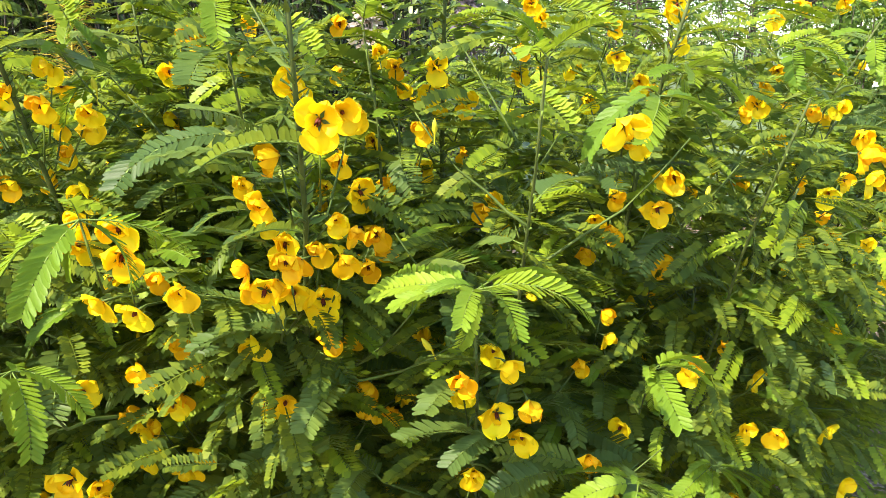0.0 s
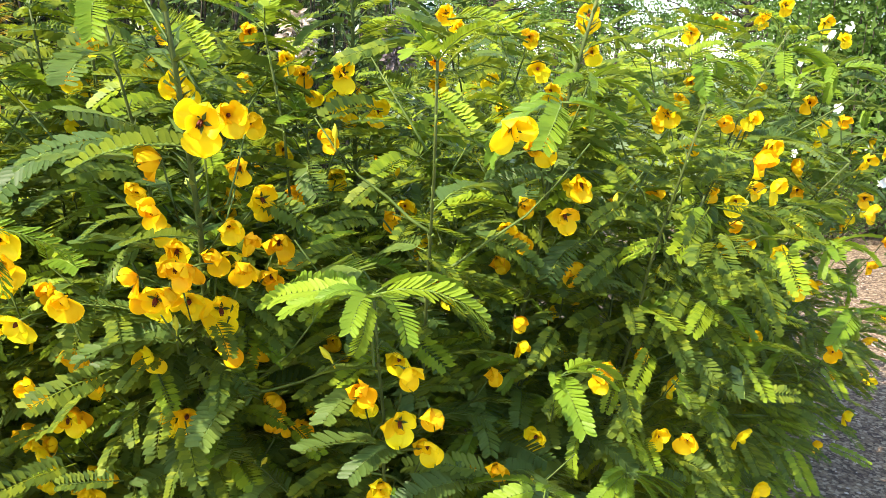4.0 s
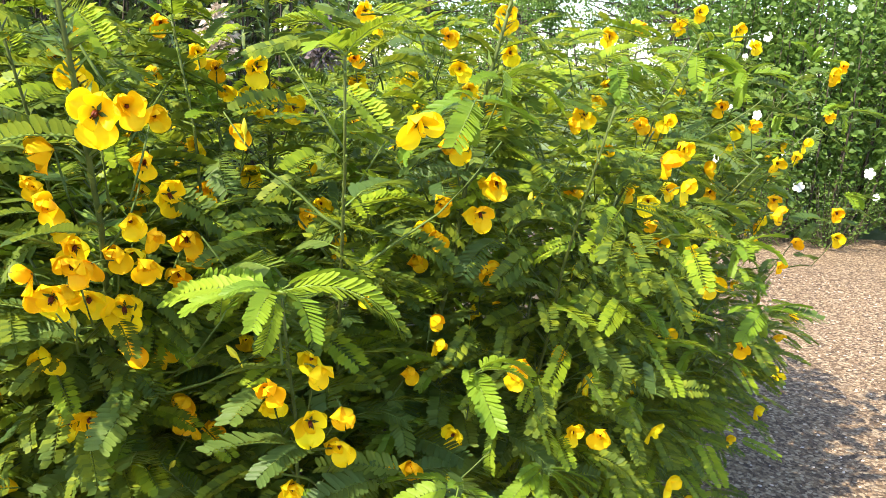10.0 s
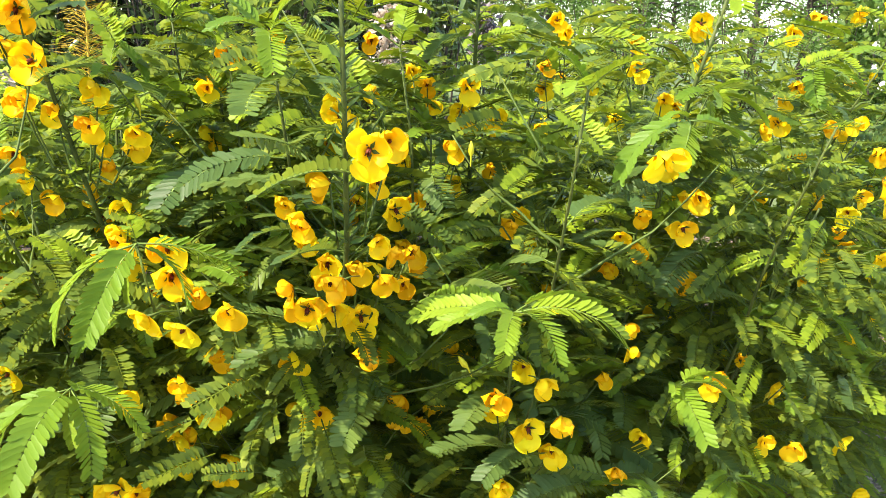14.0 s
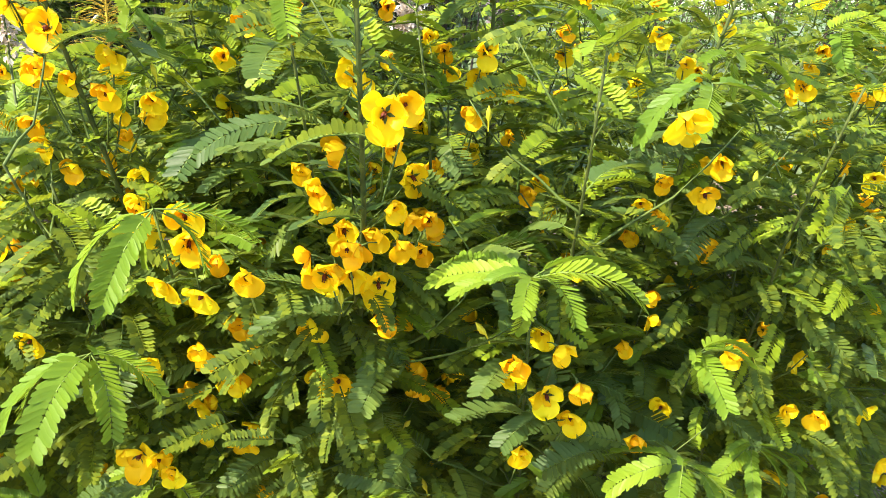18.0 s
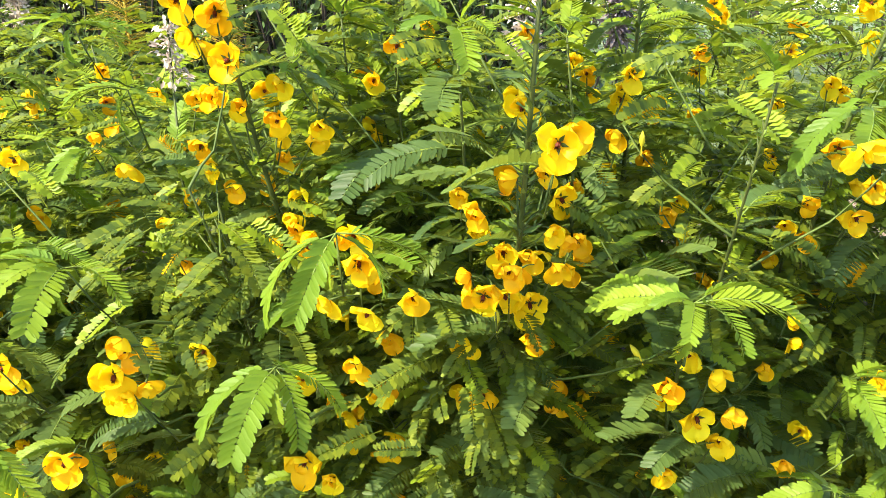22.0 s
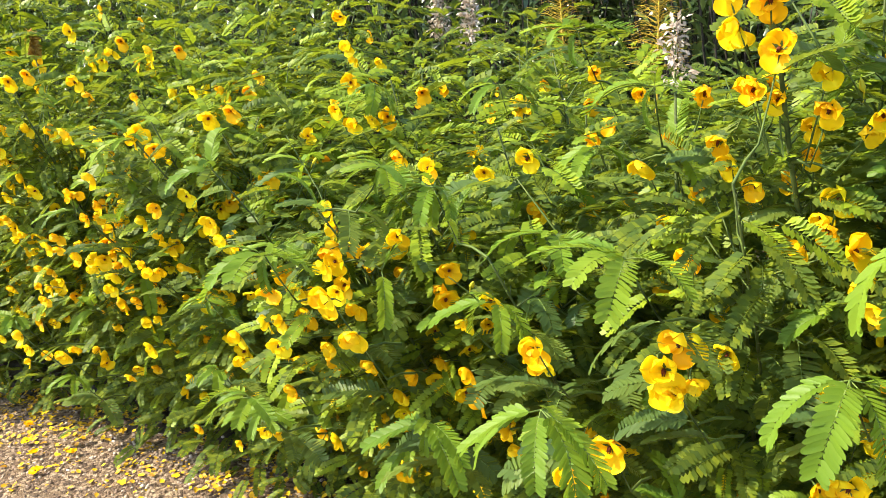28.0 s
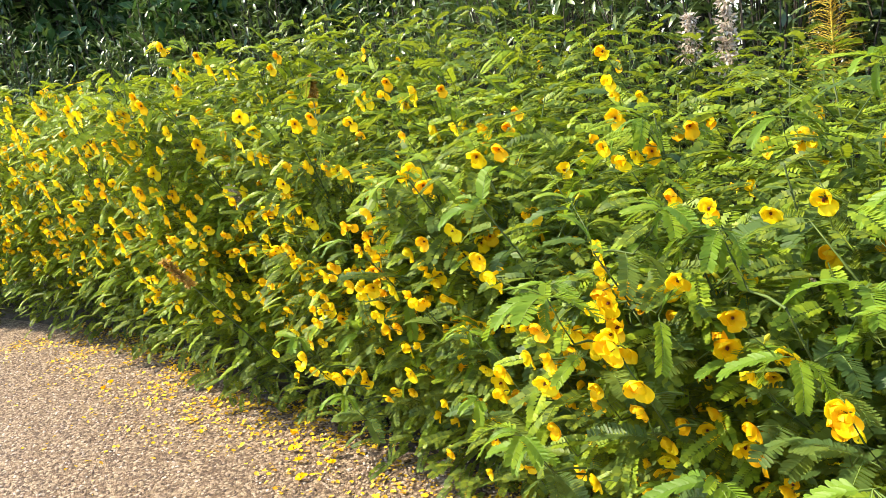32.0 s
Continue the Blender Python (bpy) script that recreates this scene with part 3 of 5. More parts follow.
BLOOM = random.Random(77)
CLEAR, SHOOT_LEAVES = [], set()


def bloom(x, y, z, shut=0.0, face=(0.0, -1.0, -0.05), size=1.0):
    """One flower of a near plant on its own twig."""
    r = BLOOM
    turn = Vector((face[0] + r.uniform(-0.25, 0.25), face[1], face[2] + r.uniform(-0.15, 0.15)))
    plant, to = twig_to((x, y + 0.012, z), r, 1)
    put_flower(plant, to, turn, r, shut=shut, size=size * (0.98 - 0.18 * shut))
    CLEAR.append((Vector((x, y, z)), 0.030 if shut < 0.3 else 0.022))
    if r.random() < 0.25:
        near = Vector((r.uniform(-0.02, 0.02), r.uniform(0.01, 0.035), r.uniform(-0.03, 0.015)))
        put_flower(plant, to + near, turn + Vector((r.uniform(-0.7, 0.7), 0, r.uniform(-0.5, 0.2))), r, split=False, shut=r.choice((0.35, 0.7)), size=0.85, big=0.95)


def shoot(x, y, z, count=6, size=1.15, way=(0.0, -0.55, 0.8), spread=1.0):
    """A twig that ends in a rosette of bright young leaves."""
    r = BLOOM
    plant, to = twig_to((x, y, z), r, 6, 0.0016)
    turn, rise = r.uniform(-45, 45), r.uniform(-0.1, 0.45)
    for k in range(count - 1):
        a = radians((197, 338, 232, 12, 292, 160, 60)[k % 7] + turn + r.uniform(-18, 18))
        lean = Vector(way)
        d = Vector((math.cos(a), math.sin(a) * 0.75, rise + r.uniform(-0.15, 0.25))) + Vector((lean.x, lean.y, 0)) * 0.45
        SHOOT_LEAVES.add(child("young_leaf", r.choice(YOUNGS), plant, leaf_pose(to, d, r, size * r.uniform(0.66, 0.98)), "bright yellow-green young leaf"))
    for k in range(2):
        SHOOT_LEAVES.add(child("young_leaf", r.choice(YOUNGS), plant, leaf_pose(to, Vector((r.uniform(-0.5, 0.5), -0.4, -0.5 + k)), r, size * 0.5), "small unfolding leaf"))
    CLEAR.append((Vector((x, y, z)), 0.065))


def clear_sightlines():
    """Takes away leaves that hide a flower or young shoot from the camera, or a shoot from the sun."""
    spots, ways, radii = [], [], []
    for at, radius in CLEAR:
        # a point near the camera's path: the clearing is fitted to its view
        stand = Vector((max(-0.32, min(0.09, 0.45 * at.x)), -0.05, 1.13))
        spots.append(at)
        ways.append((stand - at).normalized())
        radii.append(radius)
        # shoots are cleared towards the sun too, so that they catch it
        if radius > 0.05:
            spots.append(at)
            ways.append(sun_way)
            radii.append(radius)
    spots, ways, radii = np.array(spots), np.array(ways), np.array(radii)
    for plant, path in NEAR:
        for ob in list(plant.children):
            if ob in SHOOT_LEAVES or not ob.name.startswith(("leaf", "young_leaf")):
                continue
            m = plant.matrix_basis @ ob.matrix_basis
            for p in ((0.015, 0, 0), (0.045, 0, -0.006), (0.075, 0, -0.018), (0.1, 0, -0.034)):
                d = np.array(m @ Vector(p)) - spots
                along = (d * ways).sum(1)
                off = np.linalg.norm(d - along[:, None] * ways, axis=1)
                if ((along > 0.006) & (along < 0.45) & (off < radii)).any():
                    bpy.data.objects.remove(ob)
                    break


def joined_foliage(seed, h, lean, leaves, width, pairs=9, low=0.1, cheap=1, light_share=0.24):
    """The leaves of a whole plant, with its side twigs, as one mesh."""
    r = random.Random(seed)
    b = Build()
    for k in range(leaves):
        s = low + (1 - low) * ((k + 0.5) / leaves) ** 0.85
        w = k * GOLD + r.uniform(-0.3, 0.3)
        reach = width * r.uniform(0.1, 1.0) * (1.15 - 0.65 * s)
        p = stem_point(h, lean, s) + Vector((math.cos(w), math.sin(w), 0)) * reach + Vector((0, 0, 0.25 * reach))
        way = Vector((math.cos(w + r.uniform(-0.9, 0.9)), math.sin(w + r.uniform(-0.9, 0.9)), r.uniform(-0.15, 0.6)))
        # share of lighter leaves: young ones, and painted sunlight on the far run
        young = r.random() < light_share and s > 0.3
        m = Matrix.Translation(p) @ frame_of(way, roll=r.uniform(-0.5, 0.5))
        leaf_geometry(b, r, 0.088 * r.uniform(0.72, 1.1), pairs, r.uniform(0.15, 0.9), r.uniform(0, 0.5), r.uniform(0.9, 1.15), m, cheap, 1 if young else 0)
        if k % 9 == 0:
            tube(b, [stem_point(h, lean, s * 0.92), p], [0.002, 0.001], 4, 2)
    return b.mesh("foliage", LEAF_MASS, YOUNG_LIT_MASS, TWIG)


# Light leaf colour, for young leaves and for sunlit ones far along the bed.
YOUNG_LIT_MASS = foliage_material("young_leaf_mass", (0.126, 0.195, 0.015), (0.192, 0.264, 0.017), (0.272, 0.340, 0.019), (0.46, 0.47, 0.010), share=0.4, island=True)


def far_plant(seed, h, lean, leaves, width, flowers, pairs=12, cheap=2, light_share=0.24, low=0.1):
    r = random.Random(seed)
    plant = new("partridge_pea")
    tagged(plant, "partridge pea plant with small yellow flowers in the dense bed", "flowering plant", "partridge pea plants in the bed")
    b = Build()
    tube(b, [stem_point(h, lean, k / 6) for k in range(7)], [0.006 * (1 - 0.12 * k) for k in range(7)], 5)
    child("stem", b.mesh("stem", STEM), plant)
    child("foliage", joined_foliage(seed, h, lean, leaves, width, pairs, low, cheap, light_share), plant, None, "dense feathery green leaves", "stuff")
    for k in range(flowers):
        s = r.uniform(0.48, 1.04)
        w = r.uniform(-1.5, 1.5) - math.pi / 2
        side = Vector((math.cos(w), math.sin(w), 0))
        at = stem_point(h, lean, s) + side * width * r.uniform(0.75, 1.15) * (1.2 - 0.6 * s) + Vector((0, 0, 0.02))
        put_flower(plant, at, side + Vector((r.uniform(-0.8, 0.2), -0.2, r.uniform(-0.1, 0.6))), r, split=False)
    return plant



for k in range(3):
    INNER.append(joined_foliage(900 + k, 1.0, (0.0, 0.0), 80, 0.13, 14, 0.22, 2))

# ---- the bed: the far and inner plants first ----
TEMPLATES = [far_plant(100 + k, 1.0, (0.03 * (k - 2), -0.10), 330, 0.27, 7, 14, 2) for k in range(4)]
# FARS: extra light leaves put the strong sun on the far run into colour.
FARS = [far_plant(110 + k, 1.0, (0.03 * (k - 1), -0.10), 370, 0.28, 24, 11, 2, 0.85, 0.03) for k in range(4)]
NEARS = [far_plant(140 + k, 1.0, (0.03 * (k - 1), -0.10), 360, 0.28, 22, 12, 2, 0.36, 0.03) for k in range(4)]
MIDS = [far_plant(130 + k, 1.0, (0.03 * (k - 1), -0.10), 330, 0.27, 17, 9, 2, 0.6) for k in range(4)]
BACKS = [far_plant(120 + k, 1.0, (0.03 * (k - 1), -0.06), 200, 0.27, 2, 6, 2) for k in range(4)]
spots = []
r = random.Random(21)
for row in range(-1, 6):
    x = -7.4
    while x < 3.2:
        yy = bed_front(x) + 0.10 + max(row, 0) * 0.28 + r.uniform(-0.07, 0.07) + (0.05 if row < 0 else 0)
        near = math.hypot(x, yy)
        if yy < 4.6 and not (row > 3 and near > 4.5) and not (row < 0 and x > -0.1) and not (x > 0.9 and yy > 2.75 - 0.6 * (x - 0.9)) and x < 1.4 and not (x > 0.2 and yy > 3.4):
            spots.append((x + r.uniform(-0.1, 0.1), yy, row))
        x += 0.25 + 0.05 * max(row, 0) + (0.14 if near > 4 else 0)
spots += [(0.52, 1.58, -1), (0.68, 1.80, -1), (0.86, 2.02, -1)]
used = set()
for k, (x, y, row) in enumerate(spots):
    grow = 1.10 if x > -0.7 else min(1.05 + 0.15 * max(0.0, -1.3 - x), 1.41) + 0.13 * math.exp(-((x + 2.7) / 0.9) ** 2)
    grow = 1.17 if x > 0.1 and row > 1 else 0.97 if -1.0 < x and row > 1 else grow
    hh = r.uniform(0.9, 1.06) * grow * (0.62 if row < 0 else 0.92 if row == 0 else 1.0)
    tilt = 19 if row < 0 else (12 if x > 0.35 else 17) if row == 0 else 9 if row == 1 else r.uniform(-3, 5)
    m = pose(x, y, 0, 0, 0, (37 if x > 0.45 else 0) + r.uniform(-28, 28)) @ Matrix.Rotation(radians(tilt), 4, "X") @ Matrix.Diagonal((r.uniform(0.9, 1.15), r.uniform(0.9, 1.15), hh, 1))
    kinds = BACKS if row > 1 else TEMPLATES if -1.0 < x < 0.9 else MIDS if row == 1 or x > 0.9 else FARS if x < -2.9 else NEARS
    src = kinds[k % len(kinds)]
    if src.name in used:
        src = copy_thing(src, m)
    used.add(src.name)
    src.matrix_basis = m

# ---- the plants next to the camera: four tall ones, then the rows round them ----
partridge_pea(-0.19, 1.10, 1.17, (0.07, -0.47), seed=11, thick=1.15, branches=1, flowers=0, first=0.4)
partridge_pea(0.00, 1.28, 1.24, (0.00, -0.29), seed=12, thick=1.15, branches=2, flowers=1, first=0.35)
partridge_pea(0.19, 1.22, 1.20, (0.10, -0.25), seed=13, thick=1.15, branches=2, flowers=1, first=0.35)
partridge_pea(-0.42, 1.15, 1.22, (-0.05, -0.37), seed=14, thick=1.15, branches=2, flowers=1, first=0.35)
partridge_pea(-0.04, 1.14, 1.13, (-0.05, -0.22), seed=16, branches=2, flowers=0, first=0.45)
partridge_pea(-0.29, 1.14, 1.19, (-0.02, -0.16), seed=17, branches=2, flowers=0, first=0.45)
partridge_pea(-0.40, 1.20, 1.15, (0.02, -0.19), seed=18, branches=2, flowers=1, first=0.45)
partridge_pea(0.06, 1.08, 0.88, (-0.03, -0.36), seed=15, branches=3, flowers=0, tip=0)
for k in range(17):
    x = -2.0 + 2.45 * (k + 0.5) / 17
    y = bed_front(x) - 0.02 + (0.16 if k % 2 else 0.0)
    h = (0.84 if x < -0.6 else 0.98) + 0.16 * ((k * 7) % 5) / 4
    partridge_pea(x, y, h, (0.0, -0.30 if k % 2 else -0.44), seed=300 + k, branches=6, flowers=2 if x > -0.75 else 6 if x > -1.3 else 12)
partridge_pea(0.36, 1.42, 1.02, (0.16, -0.36), seed=341, branches=6, flowers=3, out=(0.5, -0.8))
partridge_pea(0.44, 1.55, 1.16, (0.22, -0.30), seed=342, branches=6, flowers=3, out=(0.5, -0.8))
partridge_pea(0.52, 1.66, 0.95, (0.30, -0.34), seed=343, branches=6, flowers=3, out=(0.7, -0.7))
partridge_pea(0.60, 1.80, 1.18, (0.30, -0.26), seed=344, branches=6, flowers=3, out=(0.7, -0.7))
partridge_pea(0.74, 1.98, 1.00, (0.38, -0.34), seed=345, branches=6, flowers=3, out=(0.7, -0.7))
partridge_pea(0.86, 2.12, 1.14, (0.36, -0.28), seed=346, branches=6, flowers=3, out=(0.8, -0.6))

# flowers of the first tall plant and round it
bloom(-0.103, 0.647, 1.048, 0, (-0.15, -1, 0.1), size=1.15)
bloom(-0.138, 0.651, 1.019, 0.7, (-0.8, -0.5, -0.1), size=1.05)
bloom(-0.095, 0.865, 0.949, 0.25, (0.3, -0.9, 0), size=1.05)
bloom(-0.107, 0.741, 0.946, 0.55, (0.4, -0.7, -0.3))
bloom(-0.172, 0.729, 0.875, 0.05, size=1.15)
bloom(-0.194, 0.769, 0.803, 0.3)
bloom(-0.126, 0.788, 0.847, 0.1, (0.1, -1, 0), size=1.12)
bloom(-0.122, 0.805, 0.801, 0.6, (0.2, -0.8, -0.3))
bloom(-0.203, 0.852, 0.698, 0, (-0.2, -0.95, 0), size=1.1)
bloom(-0.086, 0.884, 0.711, 0.6, (-0.5, -0.7, -0.2), size=1.05)
bloom(-0.063, 0.921, 0.654, 0.5)
bloom(-0.085, 0.915, 0.660, 0.65, (-0.6, -0.6, -0.3))
bloom(-0.145, 0.706, 0.913, 0.4)
bloom(-0.099, 0.769, 0.898, 0.5, (0.4, -0.8, -0.2))
bloom(-0.185, 0.720, 0.898, 0.65, (-0.6, -0.7, 0))
bloom(-0.137, 0.723, 1.070, 0.35, (-0.2, -0.9, 0))
bloom(-0.095, 0.800, 1.038, 0.6, (0.3, -0.7, 0))
bloom(-0.112, 0.840, 0.987, 0.5)
bloom(-0.083, 1.000, 1.099, 0.6)
bloom(-0.064, 1.020, 1.083, 0.4)
bloom(-0.095, 1.050, 0.985, 0.5)
bloom(-0.090, 0.980, 0.880, 0.5)
bloom(-0.071, 1.000, 0.939, 0.6)
bloom(-0.154, 0.740, 0.920, 0.45)
bloom(-0.185, 0.780, 0.951, 0.6)
bloom(-0.206, 0.800, 0.969, 0.6)
# the second and third tall plants
bloom(-0.012, 0.969, 1.084, 0.3)
bloom(-0.020, 1.001, 1.051, 0)
bloom(0.026, 1.055, 1.035, 0.1, (0.3, -0.9, 0))
bloom(-0.022, 0.952, 1.013, 0.5, (-0.5, -0.7, -0.2))
bloom(-0.028, 1.070, 0.949, 0.4)
bloom(0.114, 1.255, 1.068, 0.1)
bloom(0.191, 1.235, 1.079, 0.4, (0.5, -0.8, 0))
bloom(0.216, 0.900, 1.009, 0, (-0.15, -0.95, 0.1), size=1.12)
bloom(0.254, 0.923, 0.925, 0, (0.2, -0.9, -0.05), size=1.1)
bloom(0.277, 0.940, 0.960, 0.5)
bloom(0.213, 0.973, 0.929, 0.6)
bloom(0.207, 0.950, 0.891, 0.6, (-0.3, -0.8, -0.2))
bloom(0.126, 1.031, 0.790, 0.3, (0, -0.8, 0.3), size=0.9)
bloom(0.191, 1.051, 0.837, 0.7)
bloom(0.205, 0.958, 0.783, 0.8, (0.7, -0.6, -0.2))
bloom(0.213, 0.968, 0.745, 0.8, (0.8, -0.5, -0.1))
bloom(0.181, 0.953, 0.713, 0.6)
bloom(0.272, 0.972, 0.844, 0.4, (0.5, -0.8, -0.2))
bloom(0.324, 1.162, 1.170, 0.05)
bloom(0.335, 1.176, 1.120, 0.3)
bloom(0.107, 1.200, 1.102, 0.5)
bloom(0.197, 1.100, 1.041, 0.5)
bloom(0.043, 1.100, 0.961, 0.6)
bloom(0.030, 1.120, 0.962, 0.6)
bloom(0.107, 1.200, 1.009, 0.4)
bloom(0.262, 1.100, 1.065, 0.5)
bloom(0.262, 1.300, 1.144, 0.4)
bloom(0.122, 1.200, 1.169, 0.3)
bloom(0.051, 1.000, 0.905, 0.7)
bloom(0.144, 1.250, 1.153, 0.6)
bloom(0.245, 1.200, 1.139, 0.5)
# the low shoot in front
bloom(0.058, 0.753, 0.737, 0, (0, -0.95, -0.1), size=1.1)
bloom(0.089, 0.735, 0.760, 0.6, (0.3, -0.7, -0.4), size=1.05)
bloom(0.089, 0.773, 0.702, 0.4)
bloom(0.063, 0.718, 0.809, 0.6, (0.6, -0.7, -0.2))
bloom(0.021, 0.729, 0.784, 0.6)
bloom(0.167, 0.794, 0.665, 0.5)
bloom(0.032, 0.944, 0.559, 0.4)
bloom(0.038, 0.800, 0.640, 0.4)
bloom(-0.025, 0.950, 0.760, 0.6)
# the flank that runs away along the path
bloom(0.443, 1.139, 1.034, 0.15, (-0.4, -0.8, 0.1))
bloom(0.482, 1.168, 0.981, 0, (0.1, -0.95, 0))
bloom(0.576, 1.444, 1.163, 0.2)
bloom(0.594, 1.169, 0.922, 0.1, (0.2, -0.9, 0))
bloom(0.626, 1.183, 0.986, 0.35)
bloom(0.937, 1.447, 0.940, 0.2, (0.2, -0.9, 0))
bloom(0.965, 1.486, 0.862, 0.4)
bloom(1.022, 1.500, 0.975, 0.5, (0.7, -0.7, -0.1))
bloom(0.894, 1.582, 1.196, 0.2)
bloom(0.854, 1.780, 1.216, 0.3)
bloom(0.726, 1.680, 1.198, 0.5)
bloom(0.591, 1.212, 0.864, 0.5)
bloom(0.567, 1.216, 0.817, 0.3)
bloom(1.200, 1.620, 0.813, 0.4)
bloom(1.209, 1.620, 0.756, 0.3)
bloom(1.096, 1.600, 0.753, 0.5)
bloom(0.691, 1.176, 0.770, 0.05)
bloom(1.058, 1.591, 0.698, 0.4, (0.5, -0.8, 0))
bloom(0.752, 1.349, 0.669, 0.7)
bloom(0.748, 1.159, 0.666, 0.5)
bloom(0.591, 1.300, 1.016, 0.5)
bloom(0.532, 1.300, 1.078, 0.4)
bloom(0.544, 1.200, 0.916, 0.7)
bloom(0.758, 1.350, 0.897, 0.5)
bloom(0.850, 1.400, 1.016, 0.5)
bloom(0.661, 1.200, 0.821, 0.4)
bloom(1.215, 1.700, 1.137, 0.6)
bloom(1.191, 1.700, 1.118, 0.5)
bloom(1.166, 1.650, 1.027, 0.6)
bloom(0.639, 1.300, 1.022, 0.4)
bloom(0.468, 1.250, 0.907, 0.6)
bloom(0.890, 1.500, 1.161, 0.6)
bloom(0.769, 1.500, 1.218, 0.2)
bloom(0.423, 1.100, 0.687, 0.7)
bloom(0.542, 1.200, 0.783, 0.6)
bloom(0.761, 1.350, 1.047, 0.5)
bloom(0.741, 1.300, 0.835, 0.6)
bloom(0.295, 1.150, 1.053, 0.6)
# the tall plant further along and the flowers below it
bloom(-0.453, 0.787, 1.108, 0, (-0.1, -0.95, 0.05), size=1.12)
bloom(-0.525, 0.895, 0.970, 0.1, (-0.2, -0.9, 0.1), size=1.05)
bloom(-0.301, 0.960, 1.118, 0)
bloom(-0.339, 0.990, 1.073, 0.45)
bloom(-0.350, 1.040, 1.008, 0.6, (-0.6, -0.6, 0), size=1.1)
bloom(-0.408, 0.804, 1.045, 0.5)
bloom(-0.360, 0.800, 1.040, 0.4, (0.3, -0.8, -0.1))
bloom(-0.403, 0.872, 0.939, 0.15, size=1.05)
bloom(-0.307, 0.724, 0.937, 0.25, size=1.1)
bloom(-0.475, 0.975, 0.858, 0.5)
bloom(-0.413, 0.864, 0.906, 0.45)
bloom(-0.296, 0.696, 0.917, 0.35, (0.3, -0.8, -0.3), size=1.1)
bloom(-0.655, 1.015, 0.771, 0.2)
bloom(-0.307, 0.810, 0.861, 0.5)
bloom(-0.239, 0.684, 0.888, 0.45, size=1.05)
bloom(-0.292, 0.827, 0.784, 0.4)
bloom(-0.323, 0.790, 0.760, 0.05)
bloom(-0.308, 0.830, 0.705, 0.1, (0.2, -0.9, 0))
bloom(-0.369, 0.866, 0.667, 0.4)
bloom(-0.342, 0.870, 0.659, 0.6)
bloom(-0.358, 0.683, 0.695, 0.05, size=1.08)
bloom(-0.338, 0.712, 0.655, 0.5)
bloom(-0.276, 0.840, 0.743, 0.7)
bloom(-0.498, 0.900, 0.946, 0.5)
bloom(-0.461, 0.920, 0.951, 0.6)
bloom(-0.438, 0.880, 0.874, 0.6, (-0.6, -0.6, 0))
bloom(-0.359, 0.880, 0.604, 0.7)
bloom(-0.510, 0.801, 1.171, 0.3, size=1.1)
bloom(-0.464, 0.787, 1.158, 0.05, size=1.08)
bloom(-0.497, 0.800, 1.132, 0.6, (-0.6, -0.7, 0))
bloom(-0.484, 0.813, 1.067, 0.45)
bloom(-0.634, 1.010, 0.984, 0.4)
bloom(-0.635, 0.895, 0.968, 0.2, (-0.2, -0.8, -0.2), size=1.05)
bloom(-0.518, 0.850, 1.127, 0.3)
bloom(-0.496, 0.840, 1.070, 0.4)
bloom(-0.544, 0.900, 0.997, 0.4)
bloom(-0.466, 0.850, 1.052, 0.5)
bloom(-0.417, 0.850, 1.079, 0.5)
bloom(-0.437, 0.900, 1.014, 0.6)
bloom(-0.438, 0.920, 0.981, 0.5)
bloom(-0.075, 0.850, 0.906, 0.5)
bloom(-0.126, 0.780, 0.907, 0.5)
bloom(-0.083, 0.850, 0.867, 0.5)
bloom(-0.151, 1.000, 0.933, 0.5)
bloom(-0.144, 1.100, 1.135, 0.4)
bloom(-0.133, 1.000, 1.075, 0.7)
bloom(-0.008, 1.100, 1.056, 0.3)
bloom(-0.311, 1.300, 1.138, 0.4)
bloom(-0.235, 1.300, 0.965, 0.4)
bloom(-0.578, 0.950, 0.926, 0.5)
bloom(-0.623, 0.950, 0.884, 0.5)
# low flowers near the path
bloom(-0.493, 0.594, 0.858, 0.05, (-0.3, -0.9, 0.15), size=1.12)
bloom(-0.510, 0.592, 0.828, 0.25, size=1.05)
bloom(-0.500, 0.600, 0.805, 0.4)
bloom(-0.690, 0.680, 0.786, 0.1, (-0.3, -0.9, 0.1))
bloom(-0.565, 0.850, 0.860, 0.35, (-0.3, -0.9, 0))
bloom(-0.556, 0.570, 0.747, 0.1, size=1.05)
bloom(-0.585, 0.545, 0.725, 0.5)
bloom(-0.852, 0.785, 0.761, 0.6)
bloom(-0.674, 0.645, 0.802, 0.5)
bloom(-0.710, 0.710, 0.760, 0.45)
bloom(-0.737, 1.050, 1.001, 0.5)
bloom(-0.749, 1.209, 1.030, 0.3)
bloom(-0.766, 1.050, 0.982, 0.4)
bloom(-0.806, 1.150, 1.072, 0.45)
bloom(-0.840, 1.000, 0.875, 0.55, (-0.3, -0.7, 0), size=1.15)
bloom(-0.820, 0.930, 0.968, 0.1)
bloom(-0.953, 0.873, 0.960, 0.15, (0, -0.8, 0.4))
bloom(-0.943, 0.765, 0.886, 0.2)
bloom(-1.072, 0.861, 0.829, 0.4)
bloom(-0.931, 0.848, 0.781, 0.45)
bloom(-0.942, 0.950, 0.849, 0.6)
bloom(-0.588, 1.000, 1.047, 0.3)
# the run of the bed beyond
bloom(-1.234, 1.000, 1.039, 0.3)
bloom(-1.195, 1.000, 1.011, 0.4)
bloom(-1.059, 0.850, 0.835, 0.5)
bloom(-1.108, 0.780, 0.761, 0.3)
bloom(-1.001, 0.847, 0.631, 0.5)
bloom(-1.110, 0.780, 0.690, 0.4)
bloom(-1.065, 0.950, 0.962, 0.5)
